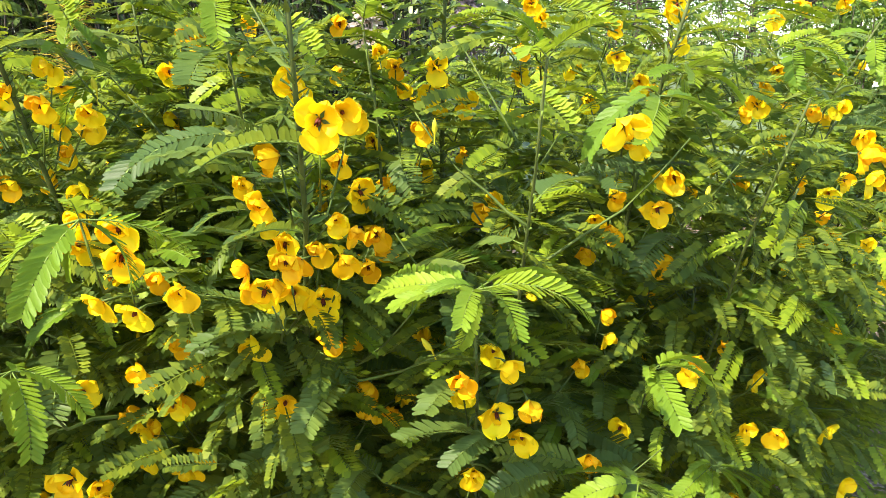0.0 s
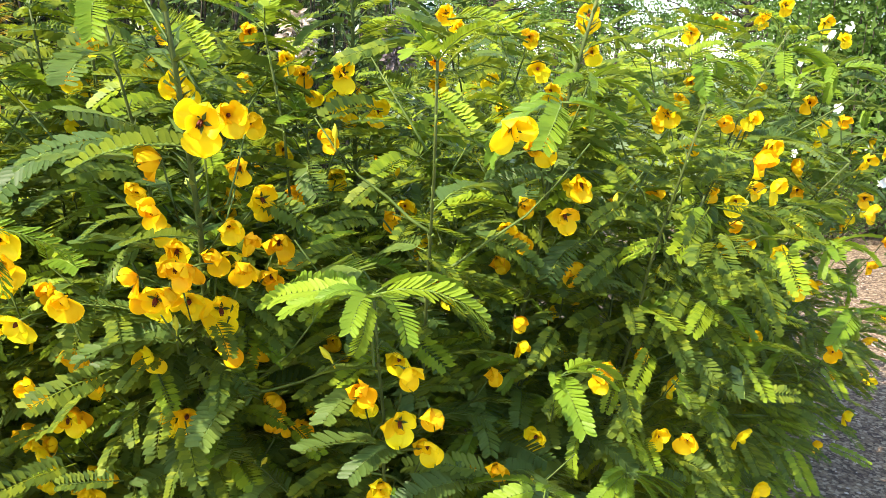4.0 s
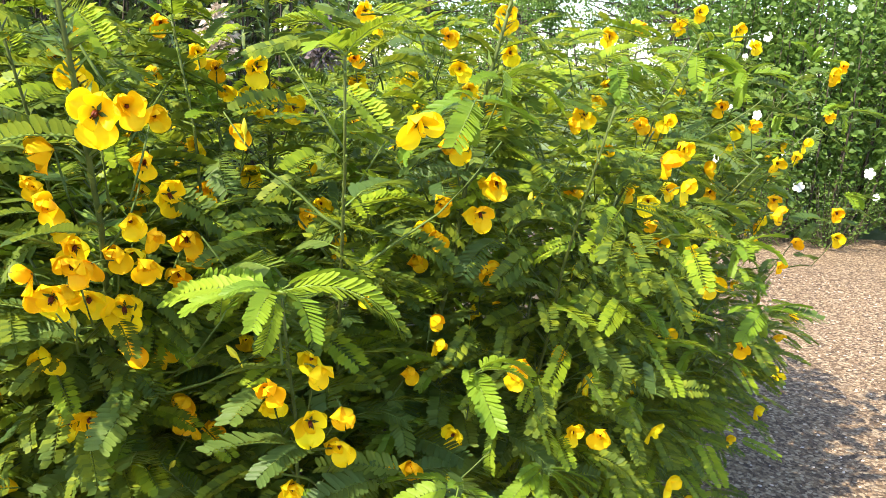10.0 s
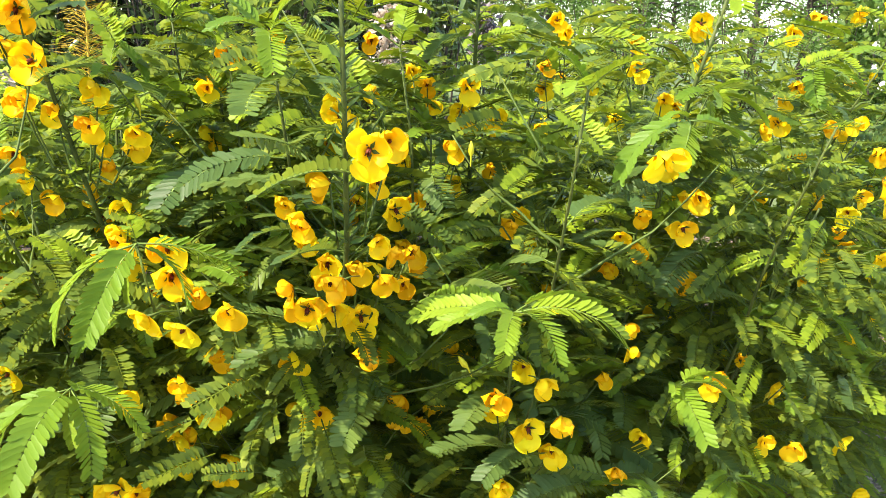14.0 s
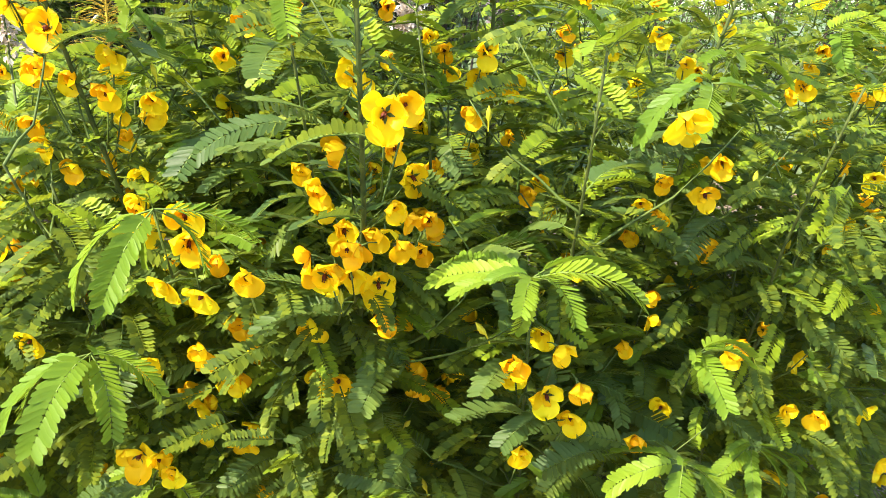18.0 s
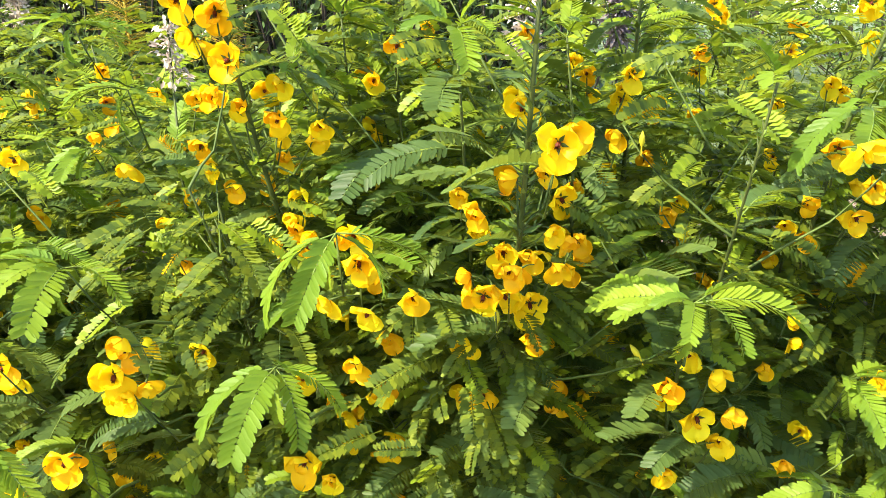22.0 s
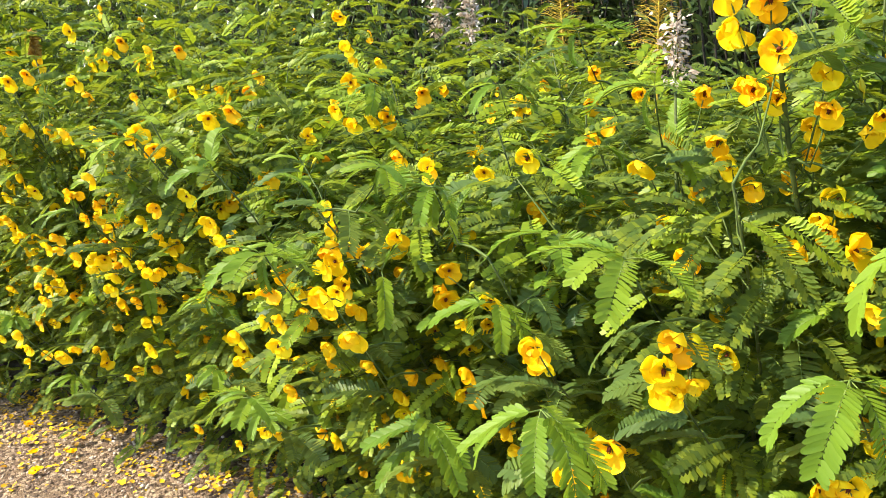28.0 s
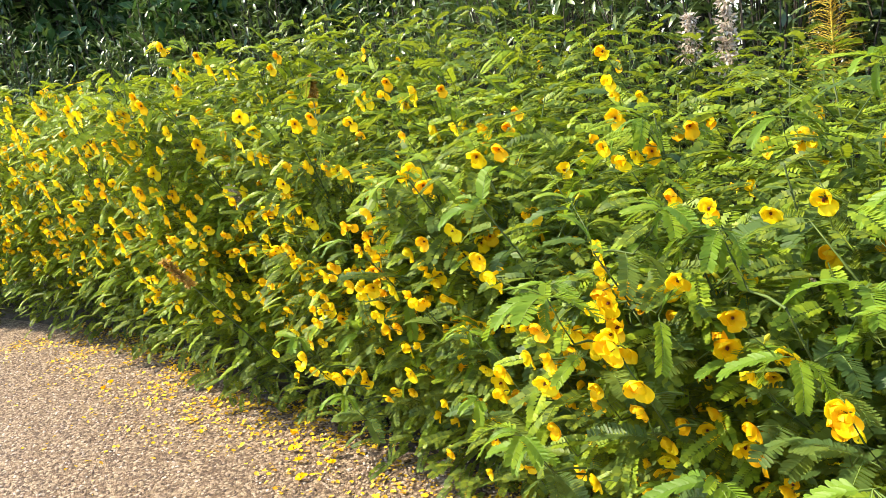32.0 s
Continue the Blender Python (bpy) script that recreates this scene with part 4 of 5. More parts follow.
bloom(-1.454, 1.300, 1.207, 0.3)
bloom(-1.441, 1.300, 1.141, 0.3)
bloom(-1.436, 1.400, 1.100, 0.6)
bloom(-1.263, 1.400, 1.038, 0.5)
bloom(-1.027, 0.880, 0.791, 0.5)
bloom(-1.073, 0.850, 0.816, 0.5)
bloom(-1.190, 0.803, 0.767, 0.15)
bloom(-0.895, 0.560, 0.862, 0.1)
bloom(-0.871, 0.572, 0.817, 0.35)
bloom(-1.027, 0.778, 0.674, 0.4)
bloom(-1.432, 0.872, 0.574, 0.3)
bloom(-1.279, 0.744, 0.693, 0.3)
bloom(-1.350, 0.946, 0.563, 0.5)
bloom(-1.200, 0.774, 0.600, 0.2)
bloom(-1.694, 0.876, 0.743, 0.3)
bloom(-1.963, 1.027, 0.583, 0.4)
bloom(-1.849, 1.099, 0.930, 0.1, size=1.1)
bloom(-1.721, 1.175, 0.883, 0.3)
bloom(-1.883, 0.859, 0.885, 0.2)
bloom(-1.742, 0.696, 0.606, 0.3, (0.4, -0.8, -0.2))
bloom(-1.729, 0.619, 0.673, 0.35, (-0.4, -0.8, -0.1), size=1.1)
bloom(-1.979, 1.087, 1.173, 0.3)
bloom(-1.752, 1.200, 1.069, 0.4)
bloom(-1.782, 1.200, 1.016, 0.5)
bloom(-2.086, 1.050, 1.111, 0.2, size=1.1)
bloom(-1.930, 1.100, 1.066, 0.5)
bloom(-1.666, 0.870, 0.729, 0.4)
bloom(-1.841, 0.860, 0.836, 0.6)
bloom(-1.627, 1.100, 0.842, 0.5)
bloom(-1.720, 1.050, 0.821, 0.5)

# shoots with bright young leaves
shoot(0.030, 0.690, 0.894, 8, 1.2, (0.0, -0.35, 0.9))
shoot(0.240, 0.846, 0.753, 5, 1.15, (0.6, -0.5, 0.4))
shoot(0.471, 1.046, 0.785, 5, 1.2, (0.1, -0.6, 0.6))
shoot(0.585, 1.231, 0.465, 5, 0.95, (0.6, -0.5, 0.3))
shoot(0.367, 0.964, 0.568, 6, 1.05, (0.6, -0.4, 0.5))
shoot(0.218, 0.779, 0.650, 6, 1.15, (0.3, -0.5, 0.6))
shoot(0.726, 1.174, 0.835, 5, 1.2, (0.5, -0.4, 0.5))
shoot(0.804, 1.213, 0.715, 5, 1.1, (0.6, -0.5, 0.2))
shoot(0.747, 1.300, 0.610, 4, 1.1, (0.5, -0.5, -0.3))
shoot(0.700, 1.350, 1.130, 5, 1.2, (0.5, -0.4, 0.5))
shoot(1.130, 1.560, 1.040, 4, 1.0, (0.4, -0.3, 0.8))
shoot(1.300, 1.760, 0.830, 4, 1.0, (0.8, -0.3, 0.4))
shoot(0.230, 0.870, 1.060, 5, 1.15, (0.1, -0.4, 0.8))
shoot(-0.354, 0.609, 0.843, 6, 1.15, (-0.1, -0.5, 0.7))
shoot(-0.546, 0.603, 0.934, 6, 1.05, (-0.2, -0.5, 0.7))
shoot(-0.588, 0.500, 0.818, 6, 1.1, (-0.1, -0.5, 0.7))
shoot(-0.810, 0.627, 0.697, 5, 1.1, (-0.2, -0.6, 0.5))
shoot(-1.115, 0.622, 0.672, 5, 1.1, (-0.3, -0.6, 0.4))
shoot(-1.002, 0.580, 0.905, 6, 1.15, (-0.3, -0.5, 0.6))
shoot(-0.880, 0.780, 0.955, 5, 1.1, (-0.2, -0.5, 0.7))
shoot(-0.300, 0.640, 0.965, 5, 1.15, (-0.3, -0.6, 0.5))
shoot(-0.381, 0.849, 0.821, 4, 1.05, (-0.5, -0.6, 0.3))
shoot(-0.719, 0.817, 0.887, 5, 1.05, (-0.2, -0.5, 0.6))
shoot(-0.759, 0.722, 0.827, 5, 0.95, (-0.3, -0.5, 0.5))
shoot(-0.799, 1.080, 1.140, 5, 1.1, (0.0, -0.4, 0.8))
shoot(-0.605, 0.860, 1.070, 4, 1.15, (0.1, -0.5, 0.5))
shoot(0.790, 1.339, 1.103, 5, 1.15, (0.3, -0.5, 0.5))
shoot(0.515, 1.221, 1.108, 5, 1.1, (0.3, -0.5, 0.5))
shoot(0.290, 1.000, 1.080, 4, 1.2, (0.3, -0.5, 0.5))
shoot(-0.960, 0.780, 0.979, 6, 1.0, (-0.3, -0.5, 0.6))
shoot(-1.254, 1.150, 1.069, 6, 0.95, (-0.2, -0.5, 0.7))
shoot(-1.008, 1.200, 1.055, 5, 1.05, (0.0, -0.5, 0.7))
shoot(-0.718, 0.950, 0.985, 5, 1.0, (0.0, -0.5, 0.6))
shoot(-1.465, 0.850, 0.560, 6, 0.8, (0.0, -0.7, 0.3))
shoot(-1.890, 0.800, 0.490, 6, 0.8, (0.2, -0.7, 0.3))
shoot(-1.238, 0.750, 0.570, 6, 0.85, (-0.2, -0.7, 0.3))
shoot(-1.153, 0.750, 0.860, 6, 0.85, (-0.2, -0.6, 0.6))
shoot(-1.531, 0.900, 0.680, 5, 0.75, (0.0, -0.6, 0.5))
shoot(-1.842, 0.680, 0.676, 6, 0.85, (0.1, -0.7, 0.4))

clear_sightlines()

# ---- behind the bed: shrubs, plumes, trees ----


def blade(b, at, way, length, width, r, slot=0):
    """A narrow pointed leaf, bent a little, folded along its middle."""
    m = Matrix.Translation(at) @ frame_of(way, roll=r.uniform(-0.8, 0.8))
    h = width * 0.5
    pts = [(0, 0, 0), (length * 0.35, h, width * 0.12), (length * 0.38, 0, 0), (length * 0.35, -h, width * 0.12), (length * 0.72, h * 0.7, -length * 0.05), (length * 0.74, 0, -length * 0.07), (length * 0.72, -h * 0.7, -length * 0.05), (length, 0, -length * 0.16)]
    b.add([m @ Vector(p) for p in pts], [(0, 1, 2), (0, 2, 3), (1, 4, 5, 2), (2, 5, 6, 3), (4, 7, 5), (5, 7, 6)], slot)


def small_leaf(b, at, way, length, width, r, slot=0):
    m = Matrix.Translation(at) @ frame_of(way, roll=r.uniform(-1.2, 1.2))
    b.add([m @ Vector(p) for p in ((0, 0, 0), (length * 0.45, width * 0.5, width * 0.15), (length, 0, -length * 0.12), (length * 0.45, -width * 0.5, width * 0.15))], [(0, 1, 2), (0, 2, 3)], slot)


def ball_way(r):
    z, a = r.uniform(-1, 1), r.uniform(0, 6.283)
    return Vector((math.sqrt(1 - z * z) * math.cos(a), math.sqrt(1 - z * z) * math.sin(a), z))


def shrub(seed, height, wide, shoots, per, leaf, width, mat, name, label, category, group="", base=0.25):
    """A shrub of many stems: upright shoots set with leaves, in an uneven rounded mass."""
    r = random.Random(seed)
    ob = tagged(new(name), label, category, group)
    stems, leaves = Build(), Build()
    for k in range(shoots):
        a, rad = r.uniform(0, 6.283), wide * math.sqrt(r.random())
        top = height * (1 - 0.45 * (rad / wide) ** 2) * r.uniform(0.75, 1.08)
        foot = Vector((math.cos(a) * rad * base, math.sin(a) * rad * base, 0))
        tip = Vector((math.cos(a) * rad, math.sin(a) * rad, top))
        mid = foot.lerp(tip, 0.55) + Vector((math.cos(a), math.sin(a), 0)) * rad * 0.12
        pts = [foot, foot.lerp(mid, 0.6), mid, mid.lerp(tip, 0.6), tip]
        tube(stems, pts, [0.010, 0.008, 0.006, 0.004, 0.002], 4)
        for j in range(per):
            s = 0.04 + 0.96 * (j + r.random()) / per
            p, d = on_path(pts, min(s, 0.999))
            w = ball_way(r)
            p = p + w * r.uniform(0.0, 0.10)
            if leaf > 0.08:
                blade(leaves, p, w + d * 0.5, leaf * r.uniform(0.7, 1.15), width, r)
            else:
                small_leaf(leaves, p, w + d * 0.3, leaf * r.uniform(0.7, 1.2), width, r)
    child("branch_mass", stems.mesh("branch_mass", BARK), ob, None, "", "stuff")
    child("foliage", leaves.mesh("foliage", mat), ob, None, "", "stuff")
    return ob


LAUREL = "dark evergreen shrub with narrow glossy leaves behind the bed"
first_laurel = shrub(51, 2.5, 0.95, 70, 65, 0.11, 0.026, SHRUB, "evergreen_shrub", LAUREL, "shrub", "evergreen shrubs behind the bed")
first_laurel.matrix_basis = pose(-2.6, 4.15, 0)
for x, y, turn, sz in ((-4.0, 4.1, 70, 1.05), (-3.4, 4.9, 190, 1.2), (-1.3, 4.35, 130, 1.0), (-2.0, 5.2, 250, 1.25), (-0.3, 4.6, 310, 0.95), (-4.9, 4.9, 20, 1.15), (-0.9, 5.6, 160, 1.15), (-6.2, 4.4, 80, 1.0), (-7.6, 4.0, 230, 1.05), (-6.9, 5.4, 140, 1.2), (-8.8, 3.2, 310, 1.0), (-9.8, 2.2, 60, 1.0), (-10.6, 3.6, 200, 1.2), (-11.6, 2.4, 20, 1.3), (-9.2, 4.2, 110, 1.3), (-12.2, 3.9, 280, 1.6), (-8.2, 5.0, 330, 1.5)):
    copy_thing(first_laurel, pose(x, y, 0, 0, 0, turn) @ Matrix.Scale(sz, 4)).matrix_basis = pose(x, y, 0, 0, 0, turn) @ Matrix.Scale(sz, 4)


def tree(seed, height, spread, trunk, clumps, per, leaf, mat, label, low=0.2):
    """A tree: a tapered trunk, limbs, and a crown of leaf clumps with gaps between them."""
    r = random.Random(seed)
    ob = tagged(new("tree"), label, "tree")
    wood, crown = Build(), Build()
    top = Vector((r.uniform(-0.2, 0.2), r.uniform(-0.2, 0.2), height * 0.92))
    stem = [Vector((0, 0, 0)).lerp(top, k / 6) + Vector((r.uniform(-1, 1), r.uniform(-1, 1), 0)) * 0.05 * k / 6 for k in range(7)]
    tube(wood, stem, [trunk * (1 - 0.14 * k) for k in range(7)], 8)
    limbs = Build()
    for k in range(clumps):
        s = low + (1 - low) * r.random() ** 0.8
        p, d = on_path(stem, min(s, 0.98))
        a = k * GOLD
        reach = spread * (1.1 - 0.75 * abs(s - 0.42) / 0.58) * r.uniform(0.45, 1.0)
        c = p + Vector((math.cos(a) * reach, math.sin(a) * reach, reach * r.uniform(-0.05, 0.35)))
        tube(limbs, [p, p.lerp(c, 0.5) + Vector((0, 0, 0.08)), c], [trunk * 0.28, trunk * 0.16, 0.012], 5)
        size = spread * r.uniform(0.16, 0.30)
        for j in range(per):
            w = ball_way(r)
            q = c + Vector((w.x, w.y, w.z * 0.6)) * size * r.uniform(0.3, 1.0) ** 0.6
            small_leaf(crown, q, ball_way(r) + Vector((0, 0, -0.3)), leaf * r.uniform(0.6, 1.2), leaf * 0.5, r)
    child("trunk", wood.mesh("trunk", BARK), ob)
    child("limb_mass", limbs.mesh("limb_mass", BARK), ob, None, "", "stuff")
    child("crown", crown.mesh("crown", mat), ob, None, "", "stuff")
    return ob


dark_tree = tree(61, 6.5, 2.4, 0.14, 95, 110, 0.2, TREE, "tall dark evergreen tree in shade behind the garden", 0.03)
dark_tree.matrix_basis = pose(-9.6, 5.4, 0)
for x, y, turn, sz in ((-7.2, 6.6, 100, 0.9), (-12.5, 4.0, 200, 1.1), (-5.6, 8.4, 40, 1.1), (-3.2, 9.4, 300, 1.0), (-9.5, 9.0, 10, 1.3), (-1.4, 9.0, 250, 0.8), (-13.5, 8.5, 150, 1.4), (-15.0, 1.5, 60, 1.2), (-11.0, 6.8, 330, 1.2), (-13.8, 5.8, 250, 1.3), (-17.0, 4.5, 20, 1.5), (-14.2, 3.2, 110, 1.1)):
    copy_thing(dark_tree, pose(x, y, 0, 0, 0, turn)).matrix_basis = pose(x, y, 0, 0, 0, turn) @ Matrix.Scale(sz, 4)

# the white-flowered bush past the end of the bed, and the trees far off
rose = shrub(71, 2.3, 1.0, 75, 200, 0.06, 0.045, BUSH, "flowering_bush", "tall leafy bush with scattered white flowers by the path", "bush", base=0.8)
rose.matrix_basis = pose(3.75, 5.75, 0)
white_flower = Build()
for k in range(5):
    a = k * 1.257
    d = Vector((0.35, math.cos(a), math.sin(a))).normalized()
    m = frame_of(d, Vector((1, 0, 0)))
    white_flower.add([m @ Vector(p) for p in ((0, 0, 0), (0.018, 0.014, 0.002), (0.034, 0.012, 0), (0.038, 0, 0.002), (0.034, -0.012, 0), (0.018, -0.014, 0.002))], [(0, 1, 2, 3), (0, 3, 4, 5)])
white_mesh = white_flower.mesh("white_flower", WHITE)
r = random.Random(9)
for k in range(56):
    a, z = r.uniform(-2.9, 0.1), r.uniform(0.2, 2.1)
    rad = 1.0 * (1 - 0.3 * (z / 2.3) ** 2) * r.uniform(0.85, 1.05)
    d = Vector((math.cos(a), math.sin(a), 0.15))
    child("white_flower", white_mesh, rose, Matrix.Translation((math.cos(a) * rad, math.sin(a) * rad, z)) @ frame_of(d) @ Matrix.Scale(r.uniform(0.7, 1.15), 4), "white five-petalled flower")
far_bush = shrub(72, 2.0, 1.0, 40, 60, 0.045, 0.04, BUSH, "green_bush", "low rounded green bush far behind the garden", "bush", "far green bushes")
far_bush.matrix_basis = pose(-3.0, 15, 0)
second = copy_thing(rose, pose(5.6, 6.3, 0, 0, 0, 60))
second.matrix_basis = pose(5.6, 6.3, 0, 0, 0, 60) @ Matrix.Scale(1.15, 4)
third = copy_thing(rose, pose(6.3, 4.4, 0, 0, 0, 130))
third.matrix_basis = pose(6.3, 4.4, 0, 0, 0, 130) @ Matrix.Scale(1.05, 4)

far_tree = tree(81, 4.5, 1.7, 0.10, 60, 110, 0.10, BUSH, "slender green tree standing far behind the garden", 0.15)
far_tree.matrix_basis = pose(6.5, 24, 0)
for x, y, turn, sz in ((1.5, 30, 80, 1.0), (10.5, 22, 150, 1.1), (15, 20, 20, 1.2), (3.8, 34, 260, 1.3), (19, 14, 310, 1.2), (-2.5, 26, 190, 1.2), (22, 6, 40, 1.3), (20, -6, 90, 1.3), (4.6, 20, 120, 1.0), (8.2, 19, 220, 1.1), (2.6, 22, 330, 1.05), (12.2, 17, 70, 1.1), (6.0, 30, 15, 1.5), (10.0, 27, 200, 1.4), (0.0, 24, 100, 1.0), (9, -16, 90, 1.5), (-4, -18, 10, 1.5), (-16, -12, 50, 1.5)):
    copy_thing(far_tree, pose(x, y, 0, 0, 0, turn)).matrix_basis = pose(x, y, 0, 0, 0, turn) @ Matrix.Scale(sz, 4)


for k, (x, y) in enumerate(((1.2, 15), (3.2, 15.5), (5.2, 14.5), (7.4, 14), (9.5, 13), (11.5, 11.5), (-0.8, 14), (13, 9), (13.5, 5), (4.2, 18), (8.6, 17))):
    copy_thing(far_bush, pose(x, y, 0, 0, 0, k * 50)).matrix_basis = pose(x, y, 0, 0, 0, k * 50) @ Matrix.Diagonal((1.7, 1.7, (0.9, 1.25, 1.05)[k % 3], 1))

for k, (x, y) in enumerate(((2.95, 5.1), (3.5, 5.0), (4.1, 4.95), (4.7, 5.1), (5.3, 5.2), (6.0, 3.6), (6.6, 2.6))):
    copy_thing(far_bush, pose(x, y, 0)).matrix_basis = pose(x, y, 0, 0, 0, k * 77) @ Matrix.Diagonal((0.42, 0.42, 0.26 + 0.04 * (k % 3), 1))


def plume(x, y, foot, top, seed, lean=(0.0, 0.0), wide=0.035, label="tall spike of faded pale pink florets above the bed", mat=None, floret=0.021, florets=420):
    """A dry flower spike: a thin stalk with knots of shrivelled florets."""
    r = random.Random(seed)
    ob = tagged(new("flower_spike"), label, "flower spike", "faded flower spikes")
    ob.matrix_basis = pose(x, y, 0)
    b = Build()
    end = Vector((lean[0], lean[1], top))
    tube(b, [Vector((0, 0, 0)), end * 0.5, end], [0.004, 0.003, 0.0015], 5)
    child("stalk", b.mesh("stalk", STEM), ob)
    f = Build()
    for k in range(florets):
        s = foot + (1 - foot) * r.random()
        w = ball_way(r)
        clump = 0.22 + 0.85 * max(0.0, math.sin((s - foot) / (1 - foot) * 27 + seed)) ** 0.7
        small_leaf(f, end * s + Vector((w.x, w.y, 0.3 * w.z)) * wide * clump * (1.2 - 0.5 * (s - foot) / (1 - foot)), w, floret * r.uniform(0.6, 1.3), floret * 0.55, r)
    child("floret_mass", f.mesh("floret_mass", mat or PLUME), ob, None, "shrivelled pale florets", "stuff")
    return ob


plume(-1.80, 2.45, 0.83, 1.34, 1, (-0.02, 0.0), 0.034)
plume(-2.15, 2.75, 0.86, 1.33, 3, (0.0, 0.0), 0.036)
plume(-0.18, 1.84, 0.88, 1.20, 4, (0.01, 0.0), 0.035)
plume(0.05, 2.0, 0.90, 1.21, 5, (0.0, 0.0), 0.03, "faded dark purple flower spike above the bed", MAUVE)
plume(-0.635, 1.05, 0.93, 1.145, 6, (-0.005, 0.0), 0.022, "pale pink flower spike among the partridge peas", None, 0.011, 190)


plume(-2.86, 1.34, 0.86, 0.74, 8, (0.02, -0.56), 0.011, "dead brown flower spike leaning out of the bed", RUST, 0.014)
plume(-2.52, 1.26, 0.95, 1.25, 9, (-0.06, 0.0), 0.009, "withered rust-orange leafy tip above the bed", RUST, 0.017)
plume(-2.78, 1.34, 0.92, 0.94, 10, (0.0, -0.32), 0.012, "small spike of pale pink florets in the bed", None, 0.012)


def daisy(x, y, top, heads, seed):
    """A loose stand of thin stalks with flat yellow eight-petalled heads."""
    r = random.Random(seed)
    ob = tagged(new("yellow_daisy"), "thin-stalked yellow daisies standing above the bed", "daisy", "yellow daisies")
    ob.matrix_basis = pose(x, y, 0)
    for k in range(heads):
        end = Vector((r.uniform(-0.16, 0.16), r.uniform(-0.1, 0.1), top + r.uniform(-0.14, 0.04)))
        b = Build()
        tube(b, [Vector((0, 0, 0)), end * 0.55 + Vector((0, 0, 0.03)), end], [0.003, 0.0022, 0.0013], 5)
        stalk = child("stalk", b.mesh("stalk", TWIG), ob)
        h = Build()
        m = frame_of((r.uniform(-0.4, 0.4), r.uniform(-0.6, 0.1), 1), Vector((1, 0, 0)))
        for j in range(8):
            a = j * 0.785
            d, w = Vector((0.15, math.cos(a), math.sin(a))), Vector((0, -math.sin(a), math.cos(a)))
            h.add([m @ (d * 0.004), m @ (d * 0.016 + w * 0.0065), m @ (d * 0.025 + w * 0.004), m @ (d * 0.025 - w * 0.004), m @ (d * 0.016 - w * 0.0065)], [(0, 1, 2, 3, 4)])
        child("flower_head", h.mesh("flower_head", PETAL), stalk, Matrix.Translation(end))
    return ob


daisy(-3.95, 1.35, 1.47, 7, 1)
daisy(-3.70, 1.40, 1.42, 4, 2)
daisy(-4.80, 1.20, 1.40, 4, 3)


def amber_spray(x, y, top, seed, lean):
    """An upright stem feathered with thin amber needles."""
    r = random.Random(seed)
    ob = tagged(new("feathery_stem"), "upright stem with thin dry amber-yellow needles", "plant", "dry feathery stems")
    ob.matrix_basis = pose(x, y, 0)
    end = Vector((lean, 0, top))
    b = Build()
    tube(b, [Vector((0, 0, 0)), end * 0.6, end], [0.006, 0.005, 0.002], 6)
    child("stalk", b.mesh("stalk", AMBER), ob)
    f = Build()
    for k in range(190):
        s = 0.74 + 0.26 * k / 190
        a = k * GOLD
        d = Vector((math.cos(a), math.sin(a), r.uniform(0.0, 0.5)))
        ln = (0.16 - 0.07 * (s - 0.74) / 0.26) * r.uniform(0.5, 1.0)
        p = end * s
        tube(f, [p, p + d * ln * 0.55 + Vector((0, 0, 0.008)), p + d * ln - Vector((0, 0, 0.01))], [0.0011, 0.0009, 0.0003], 3)
    child("needle_mass", f.mesh("needle_mass", AMBER), ob, None, "", "stuff")
    return ob


amber_spray(-1.50, 2.62, 1.36, 5, -0.05)
amber_spray(-1.22, 2.60, 1.32, 6, 0.04)

# ---- on the gravel: pebbles, fallen petals and flowers ----


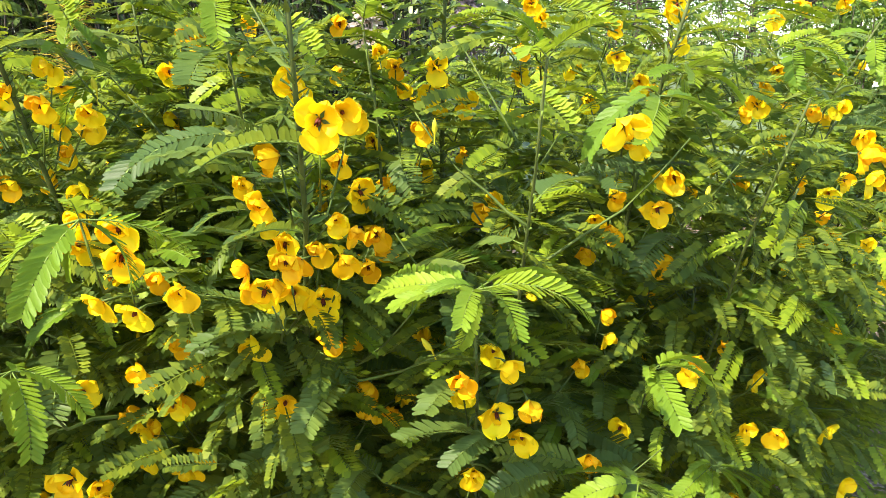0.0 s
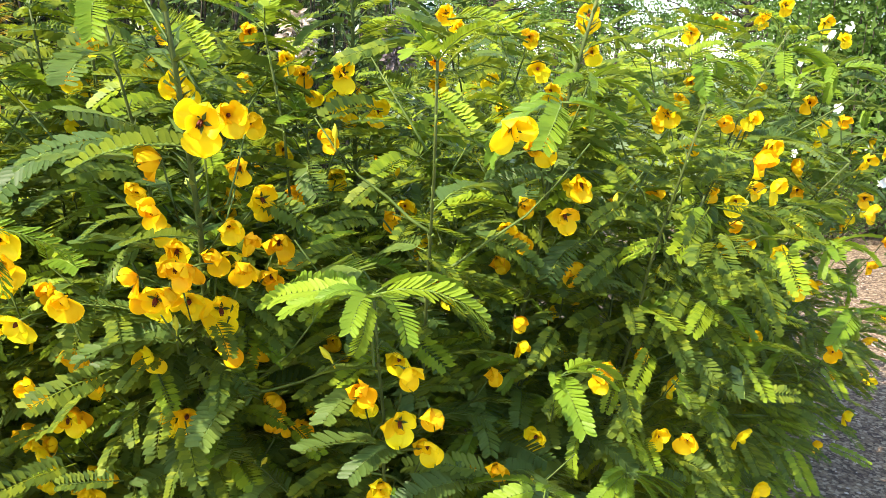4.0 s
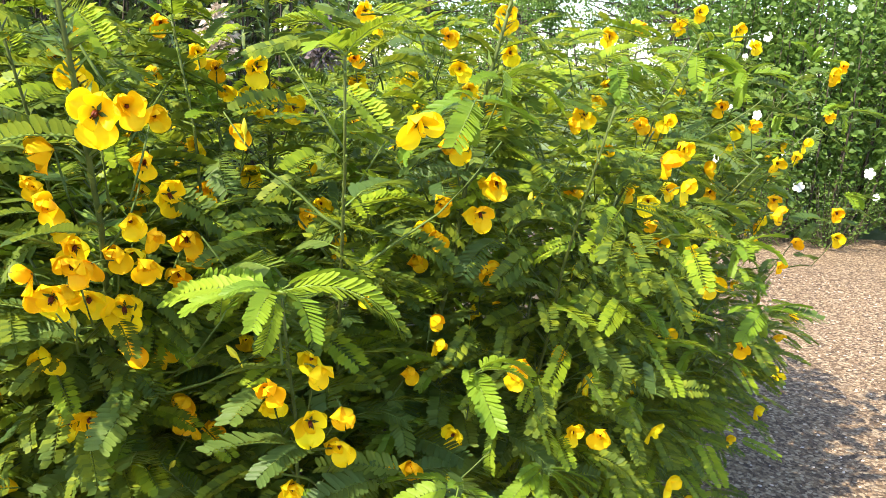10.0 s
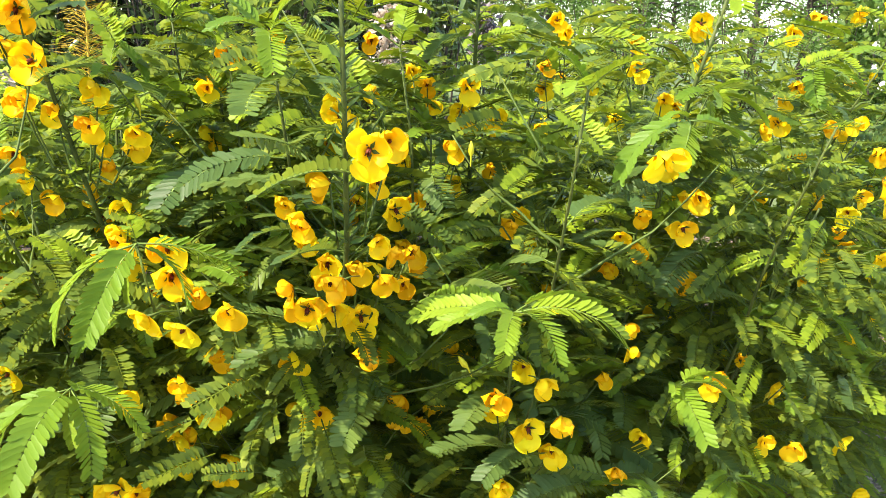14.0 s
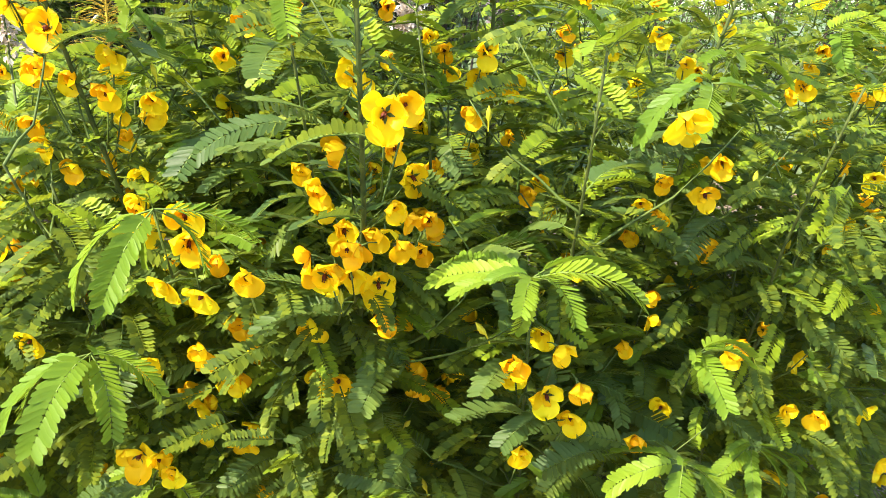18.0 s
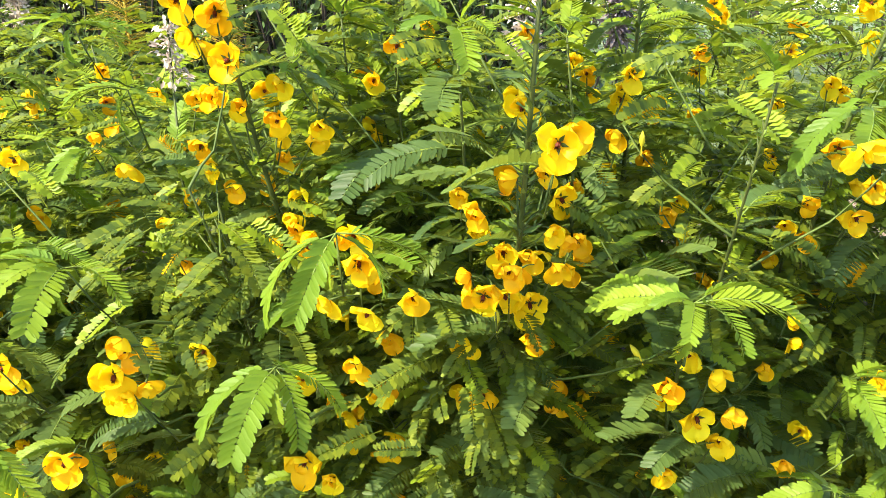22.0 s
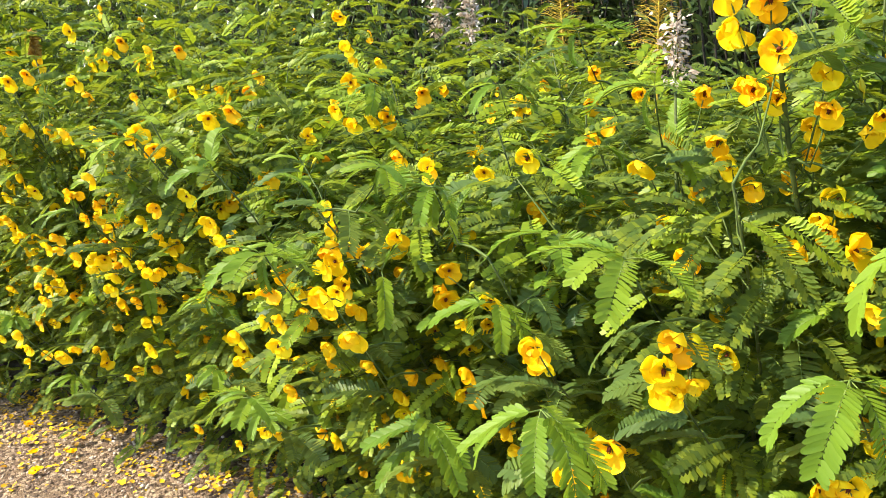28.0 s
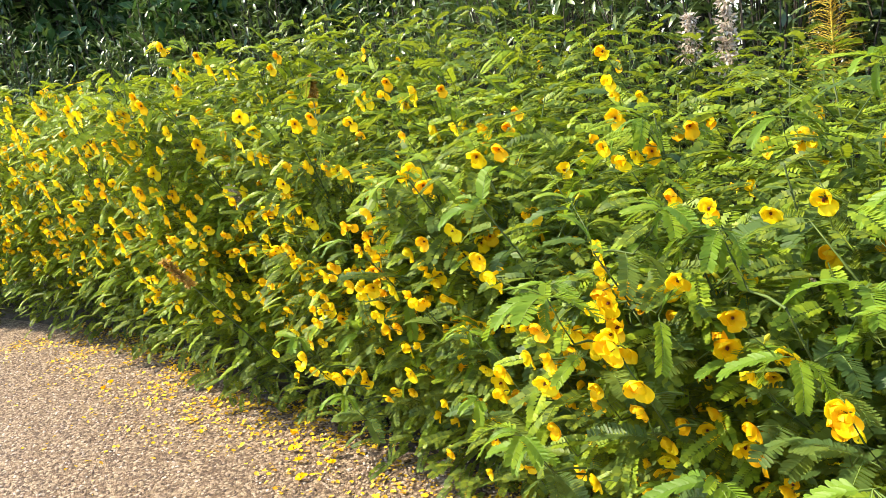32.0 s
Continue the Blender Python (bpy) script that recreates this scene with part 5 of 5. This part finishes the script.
def scatter_pebbles():
    b = Build()
    r = random.Random(31)
    for k in range(15000):
        left = r.random() < 0.6
        if left:
            x, y = r.uniform(-5.2, -1.2), r.uniform(0.1, 1.45)
        else:
            x = r.uniform(0.55, 3.0)
            y = r.uniform(0.9, 4.2)
        if y > bed_front(x) + 0.08 or (not left and y < 0.45 + 0.75 * x):
            continue
        s = r.uniform(0.003, 0.0068)
        m = Matrix.Translation((x, y, 0.001 + 0.006 * noise.noise((x * 1.3, y * 1.3, 2.0)))) @ Euler((r.uniform(-0.4, 0.4), r.uniform(-0.4, 0.4), r.uniform(0, 6))).to_matrix().to_4x4() @ Matrix.Diagonal((s * r.uniform(0.9, 1.5), s, s * r.uniform(0.5, 0.8), 1))
        b.add([m @ Vector(p) for p in ((1, 0, 0), (0.3, 0.9, 0.1), (-0.8, 0.6, 0), (-0.9, -0.5, 0.1), (0.3, -1, 0), (0.15, 0.1, 0.95), (-0.2, -0.1, -0.8))],
              [(0, 1, 5), (1, 2, 5), (2, 3, 5), (3, 4, 5), (4, 0, 5), (1, 0, 6), (2, 1, 6), (3, 2, 6), (4, 3, 6), (0, 4, 6)])
    return tagged(new("pebbles", b.mesh("pebbles", PEBBLE)), "loose tan and pink pebbles lying on the path", "pebbles", kind="stuff")


def scatter_petals():
    b = Build()
    r = random.Random(32)
    for k in range(8500):
        if r.random() < 0.82:
            x = r.uniform(-5.5, -0.9)
            y = bed_front(x) - abs(r.gauss(0, 0.30)) + 0.04
        else:
            x = r.uniform(0.5, 1.3)
            y = bed_front(x) - abs(r.gauss(0, 0.18))
        if noise.noise((x * 3.5, y * 3.5, 7.0)) + 0.5 * noise.noise((x * 11, y * 11, 3.0)) < r.uniform(-0.5, 0.4):
            continue
        s = r.uniform(0.003, 0.011)
        m = Matrix.Translation((x, y, 0.007)) @ Euler((r.uniform(-0.5, 0.5), r.uniform(-0.5, 0.5), r.uniform(0, 6))).to_matrix().to_4x4() @ Matrix.Scale(s, 4)
        b.add([m @ Vector(p) for p in ((-1, 0, 0), (-0.2, 0.7, 0.25), (0.8, 0.6, 0.1), (1, 0, 0.3), (0.8, -0.6, 0.05), (-0.2, -0.7, 0.3), (0.1, 0, -0.1))], [(0, 1, 6), (1, 2, 6), (2, 3, 6), (3, 4, 6), (4, 5, 6), (5, 0, 6)])
    return tagged(new("fallen_petals", b.mesh("fallen_petals", DRY_PETAL)), "wilted yellow and orange petals strewn on the gravel", "petals", kind="stuff")


scatter_pebbles()
scatter_petals()
r = random.Random(33)
for k in range(16):
    x = r.uniform(-4.2, -1.6) if k < 12 else r.uniform(0.8, 1.4)
    y = bed_front(x) - r.uniform(0.02, 0.45)
    ob = tagged(new("fallen_flower", FLOWERS[k % 4]), "whole yellow flower fallen on the gravel", "flower", "fallen flowers")
    ob.matrix_basis = Matrix.Translation((x, y, 0.012)) @ frame_of((r.uniform(-0.5, 0.5), r.uniform(-0.5, 0.5), 1), Vector((1, 0, 0)))
